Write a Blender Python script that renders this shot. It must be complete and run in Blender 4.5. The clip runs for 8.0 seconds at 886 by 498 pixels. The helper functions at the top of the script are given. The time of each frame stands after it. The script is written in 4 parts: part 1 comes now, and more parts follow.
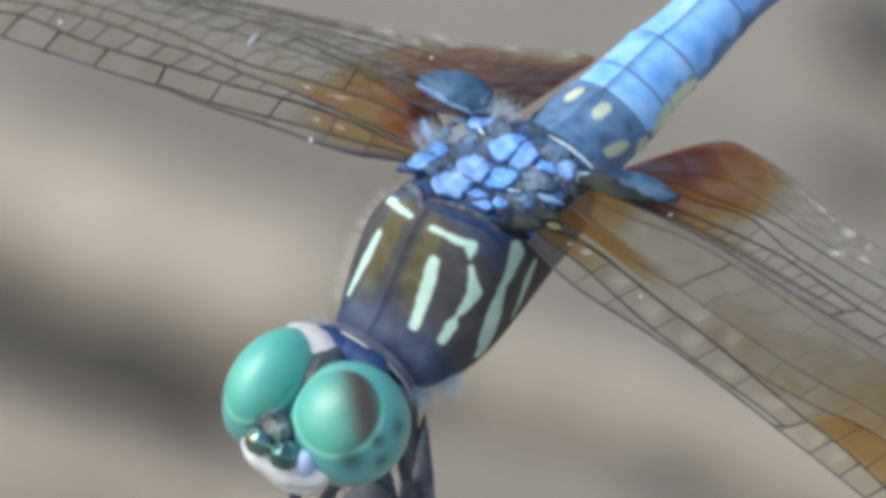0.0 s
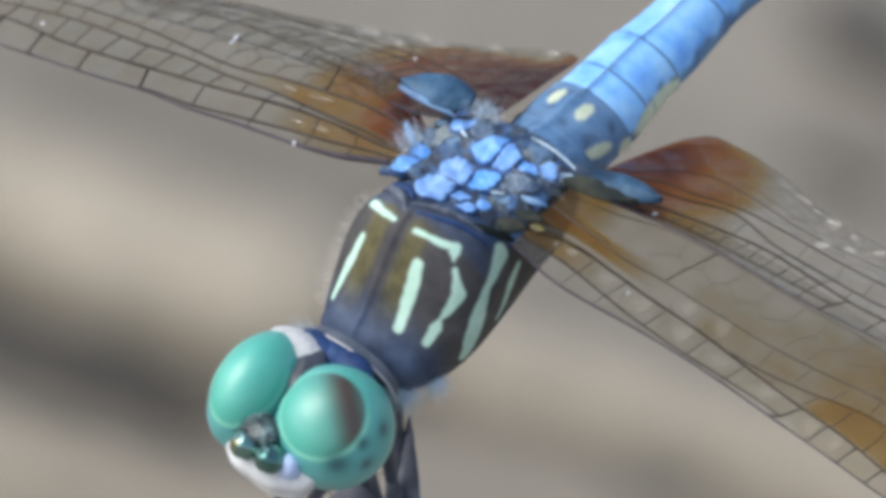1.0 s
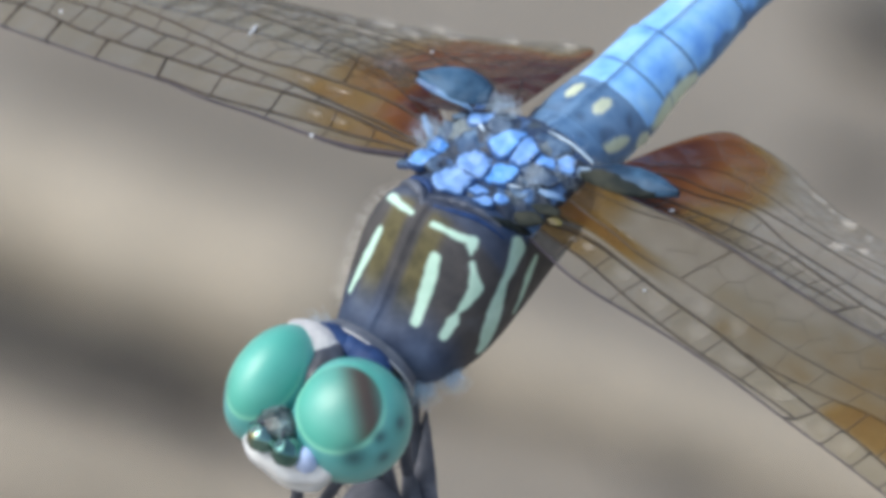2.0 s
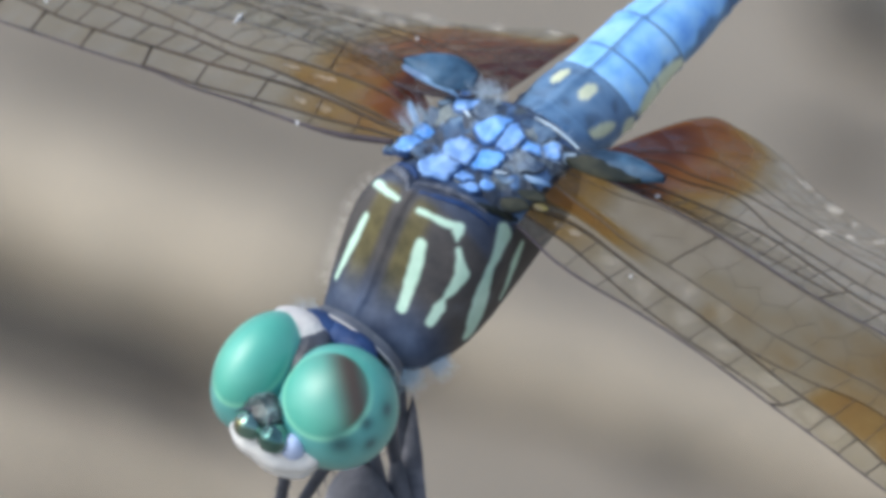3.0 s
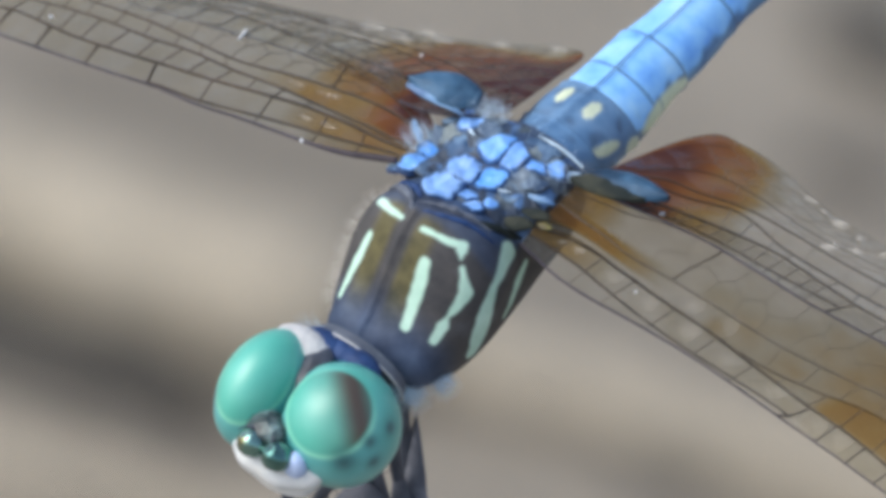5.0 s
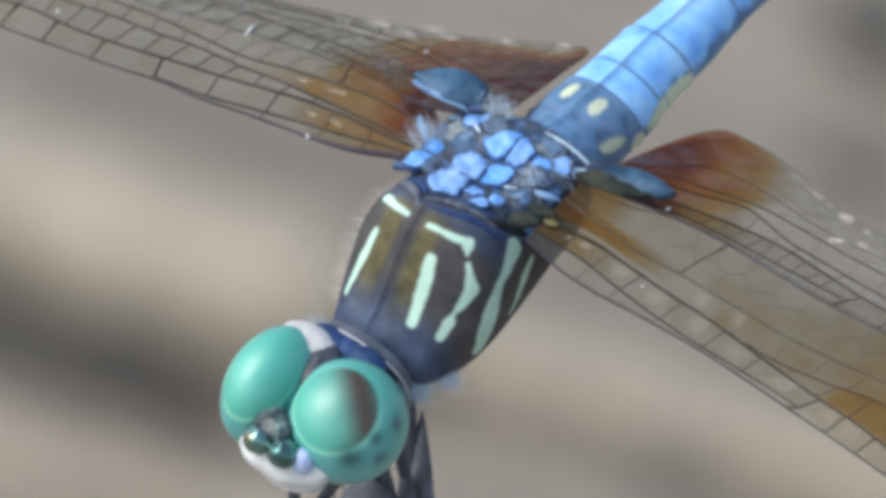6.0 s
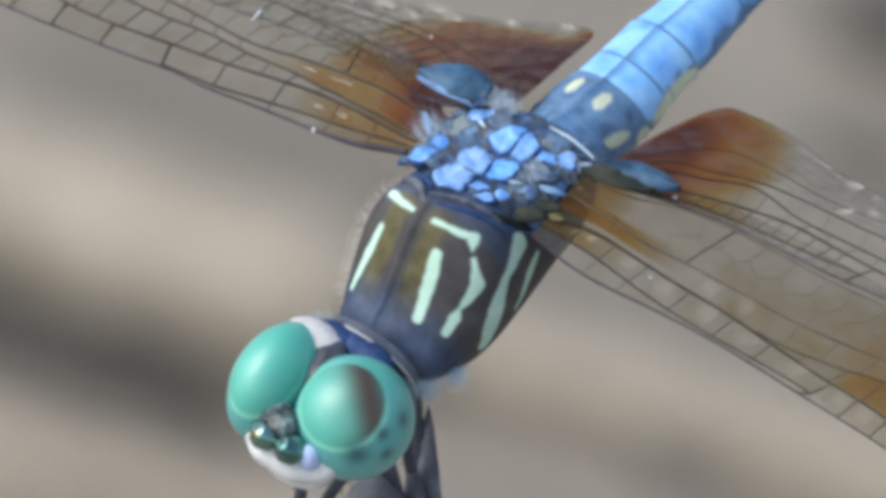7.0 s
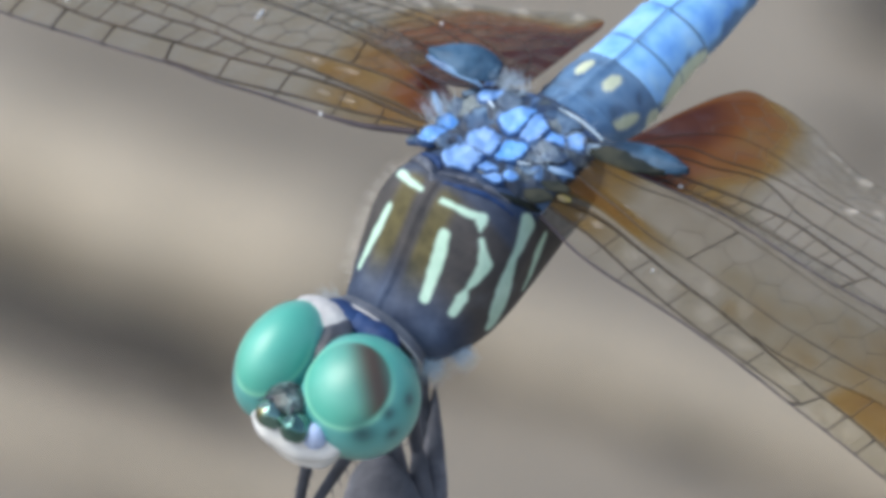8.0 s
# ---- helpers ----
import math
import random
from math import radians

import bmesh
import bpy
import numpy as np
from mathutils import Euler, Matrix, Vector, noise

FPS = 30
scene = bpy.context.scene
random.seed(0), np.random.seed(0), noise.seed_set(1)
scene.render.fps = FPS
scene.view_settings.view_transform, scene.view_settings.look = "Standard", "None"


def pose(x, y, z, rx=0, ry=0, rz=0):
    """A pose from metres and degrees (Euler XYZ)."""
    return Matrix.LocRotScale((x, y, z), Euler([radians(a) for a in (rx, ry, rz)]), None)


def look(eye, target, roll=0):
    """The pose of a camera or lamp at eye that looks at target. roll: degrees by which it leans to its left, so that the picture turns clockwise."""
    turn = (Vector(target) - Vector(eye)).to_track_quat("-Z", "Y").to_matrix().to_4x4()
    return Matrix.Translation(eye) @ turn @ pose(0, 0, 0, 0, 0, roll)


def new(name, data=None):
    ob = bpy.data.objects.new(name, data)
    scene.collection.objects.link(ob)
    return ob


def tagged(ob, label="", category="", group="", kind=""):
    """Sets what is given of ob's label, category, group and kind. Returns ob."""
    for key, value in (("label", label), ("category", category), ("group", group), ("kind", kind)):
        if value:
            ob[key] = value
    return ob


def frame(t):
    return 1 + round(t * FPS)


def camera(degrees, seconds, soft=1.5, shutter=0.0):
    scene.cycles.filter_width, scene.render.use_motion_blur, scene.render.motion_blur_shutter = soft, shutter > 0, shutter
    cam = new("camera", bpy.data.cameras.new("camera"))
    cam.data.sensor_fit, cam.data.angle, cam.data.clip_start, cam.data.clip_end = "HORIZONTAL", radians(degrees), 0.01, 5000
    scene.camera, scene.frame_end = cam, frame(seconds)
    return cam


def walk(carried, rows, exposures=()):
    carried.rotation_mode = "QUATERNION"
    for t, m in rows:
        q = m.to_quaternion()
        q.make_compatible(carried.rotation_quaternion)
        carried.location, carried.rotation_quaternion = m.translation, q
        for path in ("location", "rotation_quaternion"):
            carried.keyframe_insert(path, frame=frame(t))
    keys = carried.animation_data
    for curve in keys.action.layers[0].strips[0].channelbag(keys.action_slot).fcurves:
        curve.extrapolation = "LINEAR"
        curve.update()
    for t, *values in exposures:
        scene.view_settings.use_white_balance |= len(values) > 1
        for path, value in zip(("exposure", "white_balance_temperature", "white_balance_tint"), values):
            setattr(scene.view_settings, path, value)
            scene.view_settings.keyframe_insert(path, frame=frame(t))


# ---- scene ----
# A hand-held long lens looks down on a perched dragonfly from about a metre.
LENS = 1.846                     # degrees across the picture
DIST = 0.90
PITCH = 30.0
MM = 0.001
UNIT = 0.029 / 1568              # metres at the insect for one step of sway
cam = camera(LENS, 8.0, soft=4.6)
P0 = Vector((0.0, 0.0, 0.40))
U = Vector((1, 0, 0))
V = Vector((0, math.sin(radians(PITCH)), math.cos(radians(PITCH))))
W = Vector((0, -math.cos(radians(PITCH)), math.sin(radians(PITCH))))
EYE = P0 + DIST * W
cam.data.dof.use_dof = True
cam.data.dof.focus_distance = 0.899
cam.data.dof.aperture_fstop = 150.0


def sway(x, y, roll):
    """The camera's pose when the shaking hand has moved the picture right and down."""
    return look(EYE, P0 + UNIT * (-x * U + y * V), roll)


walk(cam, [
    (0.0, sway(14.1, 16.5, 0.18)), (0.1, sway(33.0, 28.0, 0.11)), (0.2, sway(33.0, 31.0, 0.05)), (0.3, sway(28.0, 28.0, -0.02)),
    (0.4, sway(19.0, 20.0, -0.08)), (0.5, sway(9.9, 19.2, -0.15)), (0.6, sway(2.0, 23.0, -0.17)), (0.7, sway(-8.0, 28.0, -0.18)),
    (0.8, sway(-11.0, 25.0, -0.20)), (0.9, sway(-14.0, 23.0, -0.21)), (1.0, sway(-14.7, 21.0, -0.23)), (1.1, sway(-18.0, 22.0, -0.18)),
    (1.2, sway(-10.0, 26.0, -0.14)), (1.3, sway(-3.0, 13.0, -0.09)), (1.4, sway(-2.0, 1.0, -0.05)), (1.5, sway(0.0, 0.0, 0.00)),
    (1.6, sway(4.0, 0.0, -0.02)), (1.7, sway(9.0, 10.0, -0.04)), (2.8, sway(0.0, -6.0, -0.24)), (2.9, sway(-4.0, -11.0, -0.26)),
    (3.0, sway(-8.5, -14.7, -0.28)), (3.1, sway(0.0, -7.0, -0.27)), (3.2, sway(1.0, -2.0, -0.26)), (3.3, sway(5.0, 8.0, -0.24)),
    (3.4, sway(8.0, 4.0, -0.23)), (3.5, sway(8.0, 3.7, -0.22)), (3.6, sway(15.0, 7.0, -0.22)), (3.7, sway(20.0, 11.0, -0.22)),
    (3.8, sway(22.0, 16.0, -0.22)), (3.9, sway(22.0, 14.0, -0.22)), (4.0, sway(16.9, 11.5, -0.22)), (4.1, sway(16.0, 10.0, -0.18)),
    (4.2, sway(16.0, 12.0, -0.14)), (4.3, sway(13.0, 11.0, -0.11)), (4.4, sway(14.0, 14.0, -0.07)), (4.5, sway(12.0, 19.4, -0.03)),
    (4.6, sway(8.0, 18.0, -0.04)), (4.7, sway(4.0, 18.0, -0.06)), (5.8, sway(4.0, 14.0, -0.22)), (5.9, sway(6.0, 12.0, -0.24)),
    (6.0, sway(8.8, 11.7, -0.25)), (6.1, sway(16.0, 7.0, -0.24)), (6.2, sway(22.0, 6.0, -0.22)), (6.3, sway(30.0, 5.0, -0.21)),
    (6.4, sway(31.0, 0.0, -0.19)), (6.5, sway(28.8, 2.4, -0.18)), (6.6, sway(27.0, 4.0, -0.26)), (6.7, sway(28.0, 4.0, -0.34)),
    (6.8, sway(23.0, 6.0, -0.41)), (6.9, sway(23.0, 4.0, -0.49)), (7.0, sway(18.5, 3.5, -0.57)), (7.2, sway(11.0, 5.0, -0.58)),
    (7.4, sway(3.0, 8.0, -0.59)), (7.5, sway(1.7, 10.5, -0.59)), (7.6, sway(4.0, 3.0, -0.46)), (7.8, sway(10.0, -10.0, -0.19)),
    (7.9, sway(19.0, -21.0, -0.06)), (8.0, sway(32.5, -31.7, 0.07)),
])

# ---------------------------------------------------------------- light
world = bpy.data.worlds.new("world")
scene.world = world
world.use_nodes = True
wn = world.node_tree.nodes
sky = wn.new("ShaderNodeTexSky")
sky.sky_type = "NISHITA"
sky.sun_disc = False
sky.sun_elevation = radians(50)
sky.sun_rotation = radians(253)
sky.air_density, sky.dust_density, sky.ozone_density = 1.0, 3.0, 1.0
wn["Background"].inputs["Strength"].default_value = 0.17
haze = wn.new("ShaderNodeHueSaturation")          # thin white overcast
haze.inputs["Saturation"].default_value = 0.9
world.node_tree.links.new(sky.outputs[0], haze.inputs["Color"])
world.node_tree.links.new(haze.outputs[0], wn["Background"].inputs["Color"])

sun = new("sun", bpy.data.lights.new("sun", "SUN"))
sun.data.energy, sun.data.angle, sun.data.color = 1.3, radians(45), (0.9, 0.982, 0.965)
sun.matrix_world = look((-2.7, -0.8, 3.8), (0.0, 0.0, 0.4))
scene.view_settings.exposure = 0.36


# ---------------------------------------------------------------- materials
def material(name):
    m = bpy.data.materials.new(name)
    m.use_nodes = True
    return m, m.node_tree.nodes, m.node_tree.links, m.node_tree.nodes["Principled BSDF"]


def node(nt, kind, **values):
    n = nt.new(kind)
    for key, value in values.items():
        n.inputs[key].default_value = value
    return n


def ramp(nt, stops, mode="LINEAR"):
    n = nt.new("ShaderNodeValToRGB")
    n.color_ramp.interpolation = mode
    e = n.color_ramp.elements
    while len(e) < len(stops):
        e.new(0.5)
    for el, (p, c) in zip(e, stops):
        el.position, el.color = p, (*c, 1)
    return n


def bump(nt, ln, bsdf, scale, strength, distance=0.0001, detail=4.0):
    tc = nt.new("ShaderNodeTexCoord")
    nz = node(nt, "ShaderNodeTexNoise", Scale=scale, Detail=detail)
    bp = node(nt, "ShaderNodeBump", Strength=strength, Distance=distance)
    ln.new(tc.outputs["Object"], nz.inputs["Vector"])
    ln.new(nz.outputs[0], bp.inputs["Height"])
    ln.new(bp.outputs[0], bsdf.inputs["Normal"])
    return tc


def plain(name, stops, scale, rough=0.5, bump_scale=3000.0, bump_strength=0.3, metal=0.0, detail=5.0, coat=0.0, spec=0.5):
    """A surface whose colour wanders between the stops of a noise."""
    m, nt, ln, b = material(name)
    tc = bump(nt, ln, b, bump_scale, bump_strength)
    nz = node(nt, "ShaderNodeTexNoise", Scale=scale, Detail=detail, Roughness=0.6)
    r = ramp(nt, stops)
    ln.new(tc.outputs["Object"], nz.inputs["Vector"])
    ln.new(nz.outputs[0], r.inputs[0])
    ln.new(r.outputs[0], b.inputs["Base Color"])
    b.inputs["Roughness"].default_value = rough
    b.inputs["Metallic"].default_value = metal
    b.inputs["Coat Weight"].default_value = coat
    b.inputs["Coat Roughness"].default_value = 0.15
    b.inputs["Specular IOR Level"].default_value = spec
    return m


def pigmented(name, base_stops, layers, scale, rough=0.45, bump_scale=2500.0, bump_strength=0.3, coat=0.0, spec=0.5, vary=0.0):
    """Cuticle: a mottled ground colour, over which lie pigments named by the mesh's own point attributes."""
    m, nt, ln, b = material(name)
    tc = bump(nt, ln, b, bump_scale, bump_strength)
    nz = node(nt, "ShaderNodeTexNoise", Scale=scale, Detail=6.0, Roughness=0.6)
    r = ramp(nt, base_stops)
    ln.new(tc.outputs["Object"], nz.inputs["Vector"])
    ln.new(nz.outputs[0], r.inputs[0])
    colour = r.outputs[0]
    if vary:                                     # each piece a little paler or duller than the next
        info = nt.new("ShaderNodeObjectInfo")
        spread = nt.new("ShaderNodeMapRange")
        spread.inputs[3].default_value, spread.inputs[4].default_value = 1 - vary, 1 + vary
        tone = nt.new("ShaderNodeHueSaturation")
        ln.new(info.outputs["Random"], spread.inputs[0])
        ln.new(spread.outputs[0], tone.inputs["Value"])
        ln.new(spread.outputs[0], tone.inputs["Saturation"])
        ln.new(colour, tone.inputs["Color"])
        colour = tone.outputs[0]
    for attr, stops in layers:
        at = nt.new("ShaderNodeAttribute")
        at.attribute_name = attr
        r2 = ramp(nt, stops)
        ln.new(nz.outputs[0], r2.inputs[0])
        mix = nt.new("ShaderNodeMix")
        mix.data_type = "RGBA"
        ln.new(at.outputs["Fac"], mix.inputs[0])
        ln.new(colour, mix.inputs[6])
        ln.new(r2.outputs[0], mix.inputs[7])
        colour = mix.outputs[2]
    ln.new(colour, b.inputs["Base Color"])
    b.inputs["Roughness"].default_value = rough
    b.inputs["Coat Weight"].default_value = coat
    b.inputs["Coat Roughness"].default_value = 0.12
    b.inputs["Specular IOR Level"].default_value = spec
    return m


def wing_film(name):
    """Clear wing film: tinted by amber pigment, glossy on its surface, pleated a little in every cell."""
    m, nt, ln, b = material(name)
    nt.remove(b)
    out = nt["Material Output"]
    tc = nt.new("ShaderNodeTexCoord")
    at = nt.new("ShaderNodeAttribute")
    at.attribute_name = "amber"
    nz = node(nt, "ShaderNodeTexNoise", Scale=700.0, Detail=4.0)
    ln.new(tc.outputs["Object"], nz.inputs["Vector"])
    tint = ramp(nt, [(0.0, (0.97, 0.96, 0.94)), (0.15, (0.82, 0.79, 0.69)), (0.35, (0.66, 0.48, 0.22)), (0.7, (0.45, 0.22, 0.07)), (1.0, (0.13, 0.04, 0.025))])
    ln.new(at.outputs["Fac"], tint.inputs[0])
    clear = nt.new("ShaderNodeBsdfTransparent")
    ln.new(tint.outputs[0], clear.inputs[0])
    body_tint = ramp(nt, [(0.0, (0.5, 0.48, 0.45)), (0.15, (0.24, 0.215, 0.15)), (0.35, (0.3, 0.185, 0.055)), (0.7, (0.25, 0.085, 0.02)), (1.0, (0.085, 0.022, 0.013))])
    ln.new(at.outputs["Fac"], body_tint.inputs[0])
    cloud = nt.new("ShaderNodeBsdfDiffuse")
    ln.new(body_tint.outputs[0], cloud.inputs[0])
    trans = nt.new("ShaderNodeBsdfTranslucent")
    ln.new(body_tint.outputs[0], trans.inputs[0])
    half = nt.new("ShaderNodeMixShader")
    half.inputs[0].default_value = 0.5
    ln.new(cloud.outputs[0], half.inputs[1])
    ln.new(trans.outputs[0], half.inputs[2])
    amount = nt.new("ShaderNodeMapRange")
    amount.inputs[3].default_value = 0.13
    amount.inputs[4].default_value = 0.85
    ln.new(at.outputs["Fac"], amount.inputs[0])
    mix1 = nt.new("ShaderNodeMixShader")
    ln.new(amount.outputs[0], mix1.inputs[0])
    ln.new(clear.outputs[0], mix1.inputs[1])
    ln.new(half.outputs[0], mix1.inputs[2])
    gloss = node(nt, "ShaderNodeBsdfAnisotropic", Roughness=0.26)
    gloss.inputs[0].default_value = (1, 1, 1, 1)
    cells = node(nt, "ShaderNodeTexVoronoi", Scale=850.0)
    ln.new(tc.outputs["Object"], cells.inputs["Vector"])
    both = nt.new("ShaderNodeMath")
    both.operation = "ADD"
    ln.new(nz.outputs[0], both.inputs[0])
    ln.new(cells.outputs[0], both.inputs[1])
    bp = node(nt, "ShaderNodeBump", Strength=0.7, Distance=0.0003)
    ln.new(both.outputs[0], bp.inputs["Height"])
    ln.new(bp.outputs[0], gloss.inputs["Normal"])
    fr = node(nt, "ShaderNodeFresnel", IOR=1.5)
    ln.new(bp.outputs[0], fr.inputs["Normal"])
    less = nt.new("ShaderNodeMath")
    less.operation = "MULTIPLY"
    less.inputs[1].default_value = 0.55
    ln.new(fr.outputs[0], less.inputs[0])
    mix2 = nt.new("ShaderNodeMixShader")
    ln.new(less.outputs[0], mix2.inputs[0])
    ln.new(mix1.outputs[0], mix2.inputs[1])
    ln.new(gloss.outputs[0], mix2.inputs[2])
    ln.new(mix2.outputs[0], out.inputs[0])
    return m


THORAX_MAT = pigmented("thorax_cuticle", [(0.3, (0.035, 0.036, 0.042)), (0.6, (0.075, 0.07, 0.07)), (0.8, (0.11, 0.115, 0.125))],
                       [("olive", [(0.3, (0.05, 0.045, 0.012)), (0.7, (0.19, 0.16, 0.05))]),
                        ("bloom", [(0.3, (0.022, 0.05, 0.12)), (0.7, (0.075, 0.135, 0.26))]),
                        ("pale", [(0.3, (0.4, 0.62, 0.5)), (0.7, (0.58, 0.8, 0.68))])], 900.0, rough=0.55, coat=0.0, spec=0.28)
BLUE = pigmented("blue_bloom", [(0.3, (0.085, 0.26, 0.68)), (0.5, (0.16, 0.39, 0.84)), (0.7, (0.3, 0.54, 0.95))],
                 [("rim", [(0.3, (0.012, 0.045, 0.14)), (0.7, (0.05, 0.12, 0.3))])], 800.0, rough=0.42, bump_scale=1500.0, bump_strength=0.4, coat=0.2, vary=0.11)
SKIN = pigmented("folded_back_skin", [(0.3, (0.014, 0.022, 0.045)), (0.6, (0.04, 0.06, 0.095)), (0.8, (0.1, 0.13, 0.17))],
                 [("blue", [(0.3, (0.04, 0.1, 0.24)), (0.7, (0.12, 0.24, 0.46))]), ("pale", [(0.3, (0.14, 0.18, 0.2)), (0.7, (0.3, 0.34, 0.33))])], 900.0, rough=0.6, bump_scale=1800.0, bump_strength=0.6)
BLUE_GREY = plain("blue_grey_membrane", [(0.3, (0.02, 0.05, 0.12)), (0.5, (0.065, 0.15, 0.31)), (0.7, (0.24, 0.42, 0.65))], 550.0, rough=0.4, bump_scale=1500.0, bump_strength=0.4)
LEAF_BLUE = plain("dark_blue_membrane", [(0.3, (0.006, 0.018, 0.042)), (0.5, (0.014, 0.045, 0.09)), (0.7, (0.06, 0.14, 0.24))], 420.0, rough=0.5, spec=0.3, bump_scale=1500.0, bump_strength=0.8)
DULL = pigmented("dull_back_fold", [(0.32, (0.018, 0.038, 0.085)), (0.5, (0.05, 0.1, 0.19)), (0.68, (0.19, 0.29, 0.4))],
                 [("rim", [(0.3, (0.014, 0.022, 0.04)), (0.7, (0.05, 0.07, 0.1))])], 500.0, rough=0.6, bump_scale=1500.0, bump_strength=0.6, vary=0.15)
DARK = plain("dark_cuticle", [(0.3, (0.025, 0.03, 0.042)), (0.7, (0.07, 0.08, 0.11))], 1200.0, rough=0.4)
NAVY = plain("navy_cuticle", [(0.3, (0.01, 0.026, 0.085)), (0.7, (0.03, 0.075, 0.21))], 900.0, rough=0.6, spec=0.3)
ABDOMEN_MAT = pigmented("abdomen_cuticle", [(0.32, (0.14, 0.38, 0.9)), (0.45, (0.23, 0.53, 0.97)), (0.52, (0.28, 0.59, 0.99)), (0.68, (0.42, 0.71, 1.0))],
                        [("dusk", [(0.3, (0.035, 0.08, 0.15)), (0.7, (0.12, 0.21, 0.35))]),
                         ("line", [(0.3, (0.01, 0.02, 0.06)), (0.7, (0.02, 0.04, 0.1))]),
                         ("pale", [(0.3, (0.55, 0.62, 0.42)), (0.7, (0.78, 0.82, 0.62))])], 700.0, rough=0.55)
EYE_MAT = pigmented("eye_lens", [(0.3, (0.06, 0.4, 0.315)), (0.7, (0.1, 0.48, 0.385))],
                    [("low", [(0.3, (0.075, 0.38, 0.37)), (0.7, (0.12, 0.46, 0.45))]),
                     ("brown", [(0.3, (0.045, 0.028, 0.015)), (0.7, (0.07, 0.044, 0.026))]),
                     ("rim", [(0.3, (0.24, 0.66, 0.48)), (0.7, (0.3, 0.72, 0.54))]),
                     ("spot", [(0.3, (0.01, 0.09, 0.11)), (0.7, (0.02, 0.13, 0.14))])], 500.0, rough=0.45, bump_scale=9000.0, bump_strength=0.05, coat=1.0)
EYE_MAT.node_tree.nodes["Principled BSDF"].inputs["Coat Roughness"].default_value = 0.4
VERTEX = plain("grey_metallic_bump", [(0.38, (0.012, 0.02, 0.025)), (0.5, (0.05, 0.08, 0.085)), (0.6, (0.26, 0.36, 0.36))], 900.0, rough=0.4, metal=0.3, coat=0.2)
METAL = plain("metallic_frons", [(0.35, (0.06, 0.16, 0.15)), (0.55, (0.2, 0.36, 0.33)), (0.7, (0.32, 0.28, 0.12))], 800.0, rough=0.2, metal=0.9, coat=0.5)
WHITE = plain("white_face", [(0.3, (0.5, 0.53, 0.56)), (0.7, (0.78, 0.78, 0.76))], 700.0, rough=0.45)
PALE_BLUE = plain("pale_blue_mandible", [(0.3, (0.4, 0.52, 0.82)), (0.7, (0.55, 0.66, 0.9))], 700.0, rough=0.4)
HAIR = plain("pale_hair", [(0.3, (0.5, 0.46, 0.4)), (0.7, (0.75, 0.7, 0.63))], 900.0, rough=0.6)
COLLAR = plain("grey_collar", [(0.3, (0.035, 0.045, 0.075)), (0.7, (0.16, 0.18, 0.22))], 900.0, rough=0.5)
PALE_RIDGE = plain("pale_blue_ridge", [(0.3, (0.38, 0.52, 0.66)), (0.7, (0.62, 0.75, 0.85))], 900.0, rough=0.5)
FLUFF = plain("blue_white_fluff", [(0.3, (0.55, 0.75, 0.95)), (0.7, (0.74, 0.88, 0.98))], 900.0, rough=0.6)
OLIVE = plain("dark_olive_fold", [(0.3, (0.01, 0.018, 0.022)), (0.5, (0.024, 0.03, 0.028)), (0.72, (0.07, 0.07, 0.05))], 600.0, rough=0.75, spec=0.12)
PAD = plain("pale_grey_pad", [(0.3, (0.4, 0.4, 0.41)), (0.7, (0.6, 0.6, 0.6))], 900.0, rough=0.8, bump_scale=4000.0, bump_strength=1.0)
COSTA = plain("wing_edge_vein", [(0.35, (0.03, 0.024, 0.034)), (0.65, (0.085, 0.07, 0.085))], 400.0, rough=0.5, bump_strength=0.1, spec=0.25)
VEIN = plain("wing_vein", [(0.35, (0.018, 0.014, 0.012)), (0.65, (0.06, 0.043, 0.03))], 400.0, rough=0.5, bump_strength=0.1, spec=0.2)
NET = plain("fine_wing_vein", [(0.35, (0.06, 0.05, 0.042)), (0.65, (0.15, 0.125, 0.1))], 400.0, rough=0.5, bump_strength=0.1, spec=0.2)
OCHRE = plain("ochre_hinge_skin", [(0.3, (0.06, 0.045, 0.02)), (0.5, (0.13, 0.11, 0.03)), (0.7, (0.3, 0.27, 0.07))], 1400.0, rough=0.5, bump_scale=1800.0, bump_strength=0.6)
FILM = wing_film("wing_film")


def shiny_film(name, amount, rough):
    """A clear bulging wing cell with a smooth glossy skin, added for glints."""
    m, nt, ln, b = material(name)
    nt.remove(b)
    tc = nt.new("ShaderNodeTexCoord")
    nz = node(nt, "ShaderNodeTexNoise", Scale=2500.0, Detail=3.0)
    bp = node(nt, "ShaderNodeBump", Strength=0.35, Distance=0.0001)
    clear = nt.new("ShaderNodeBsdfTransparent")
    clear.inputs[0].default_value = (0.98, 0.97, 0.95, 1)
    gloss = node(nt, "ShaderNodeBsdfAnisotropic", Roughness=rough)
    gloss.inputs[0].default_value = (1, 1, 1, 1)
    mix = nt.new("ShaderNodeMixShader")
    mix.inputs[0].default_value = amount
    ln.new(tc.outputs["Object"], nz.inputs["Vector"])
    ln.new(nz.outputs[0], bp.inputs["Height"])
    ln.new(bp.outputs[0], gloss.inputs["Normal"])
    ln.new(clear.outputs[0], mix.inputs[1])
    ln.new(gloss.outputs[0], mix.inputs[2])
    ln.new(mix.outputs[0], nt["Material Output"].inputs[0])
    return m


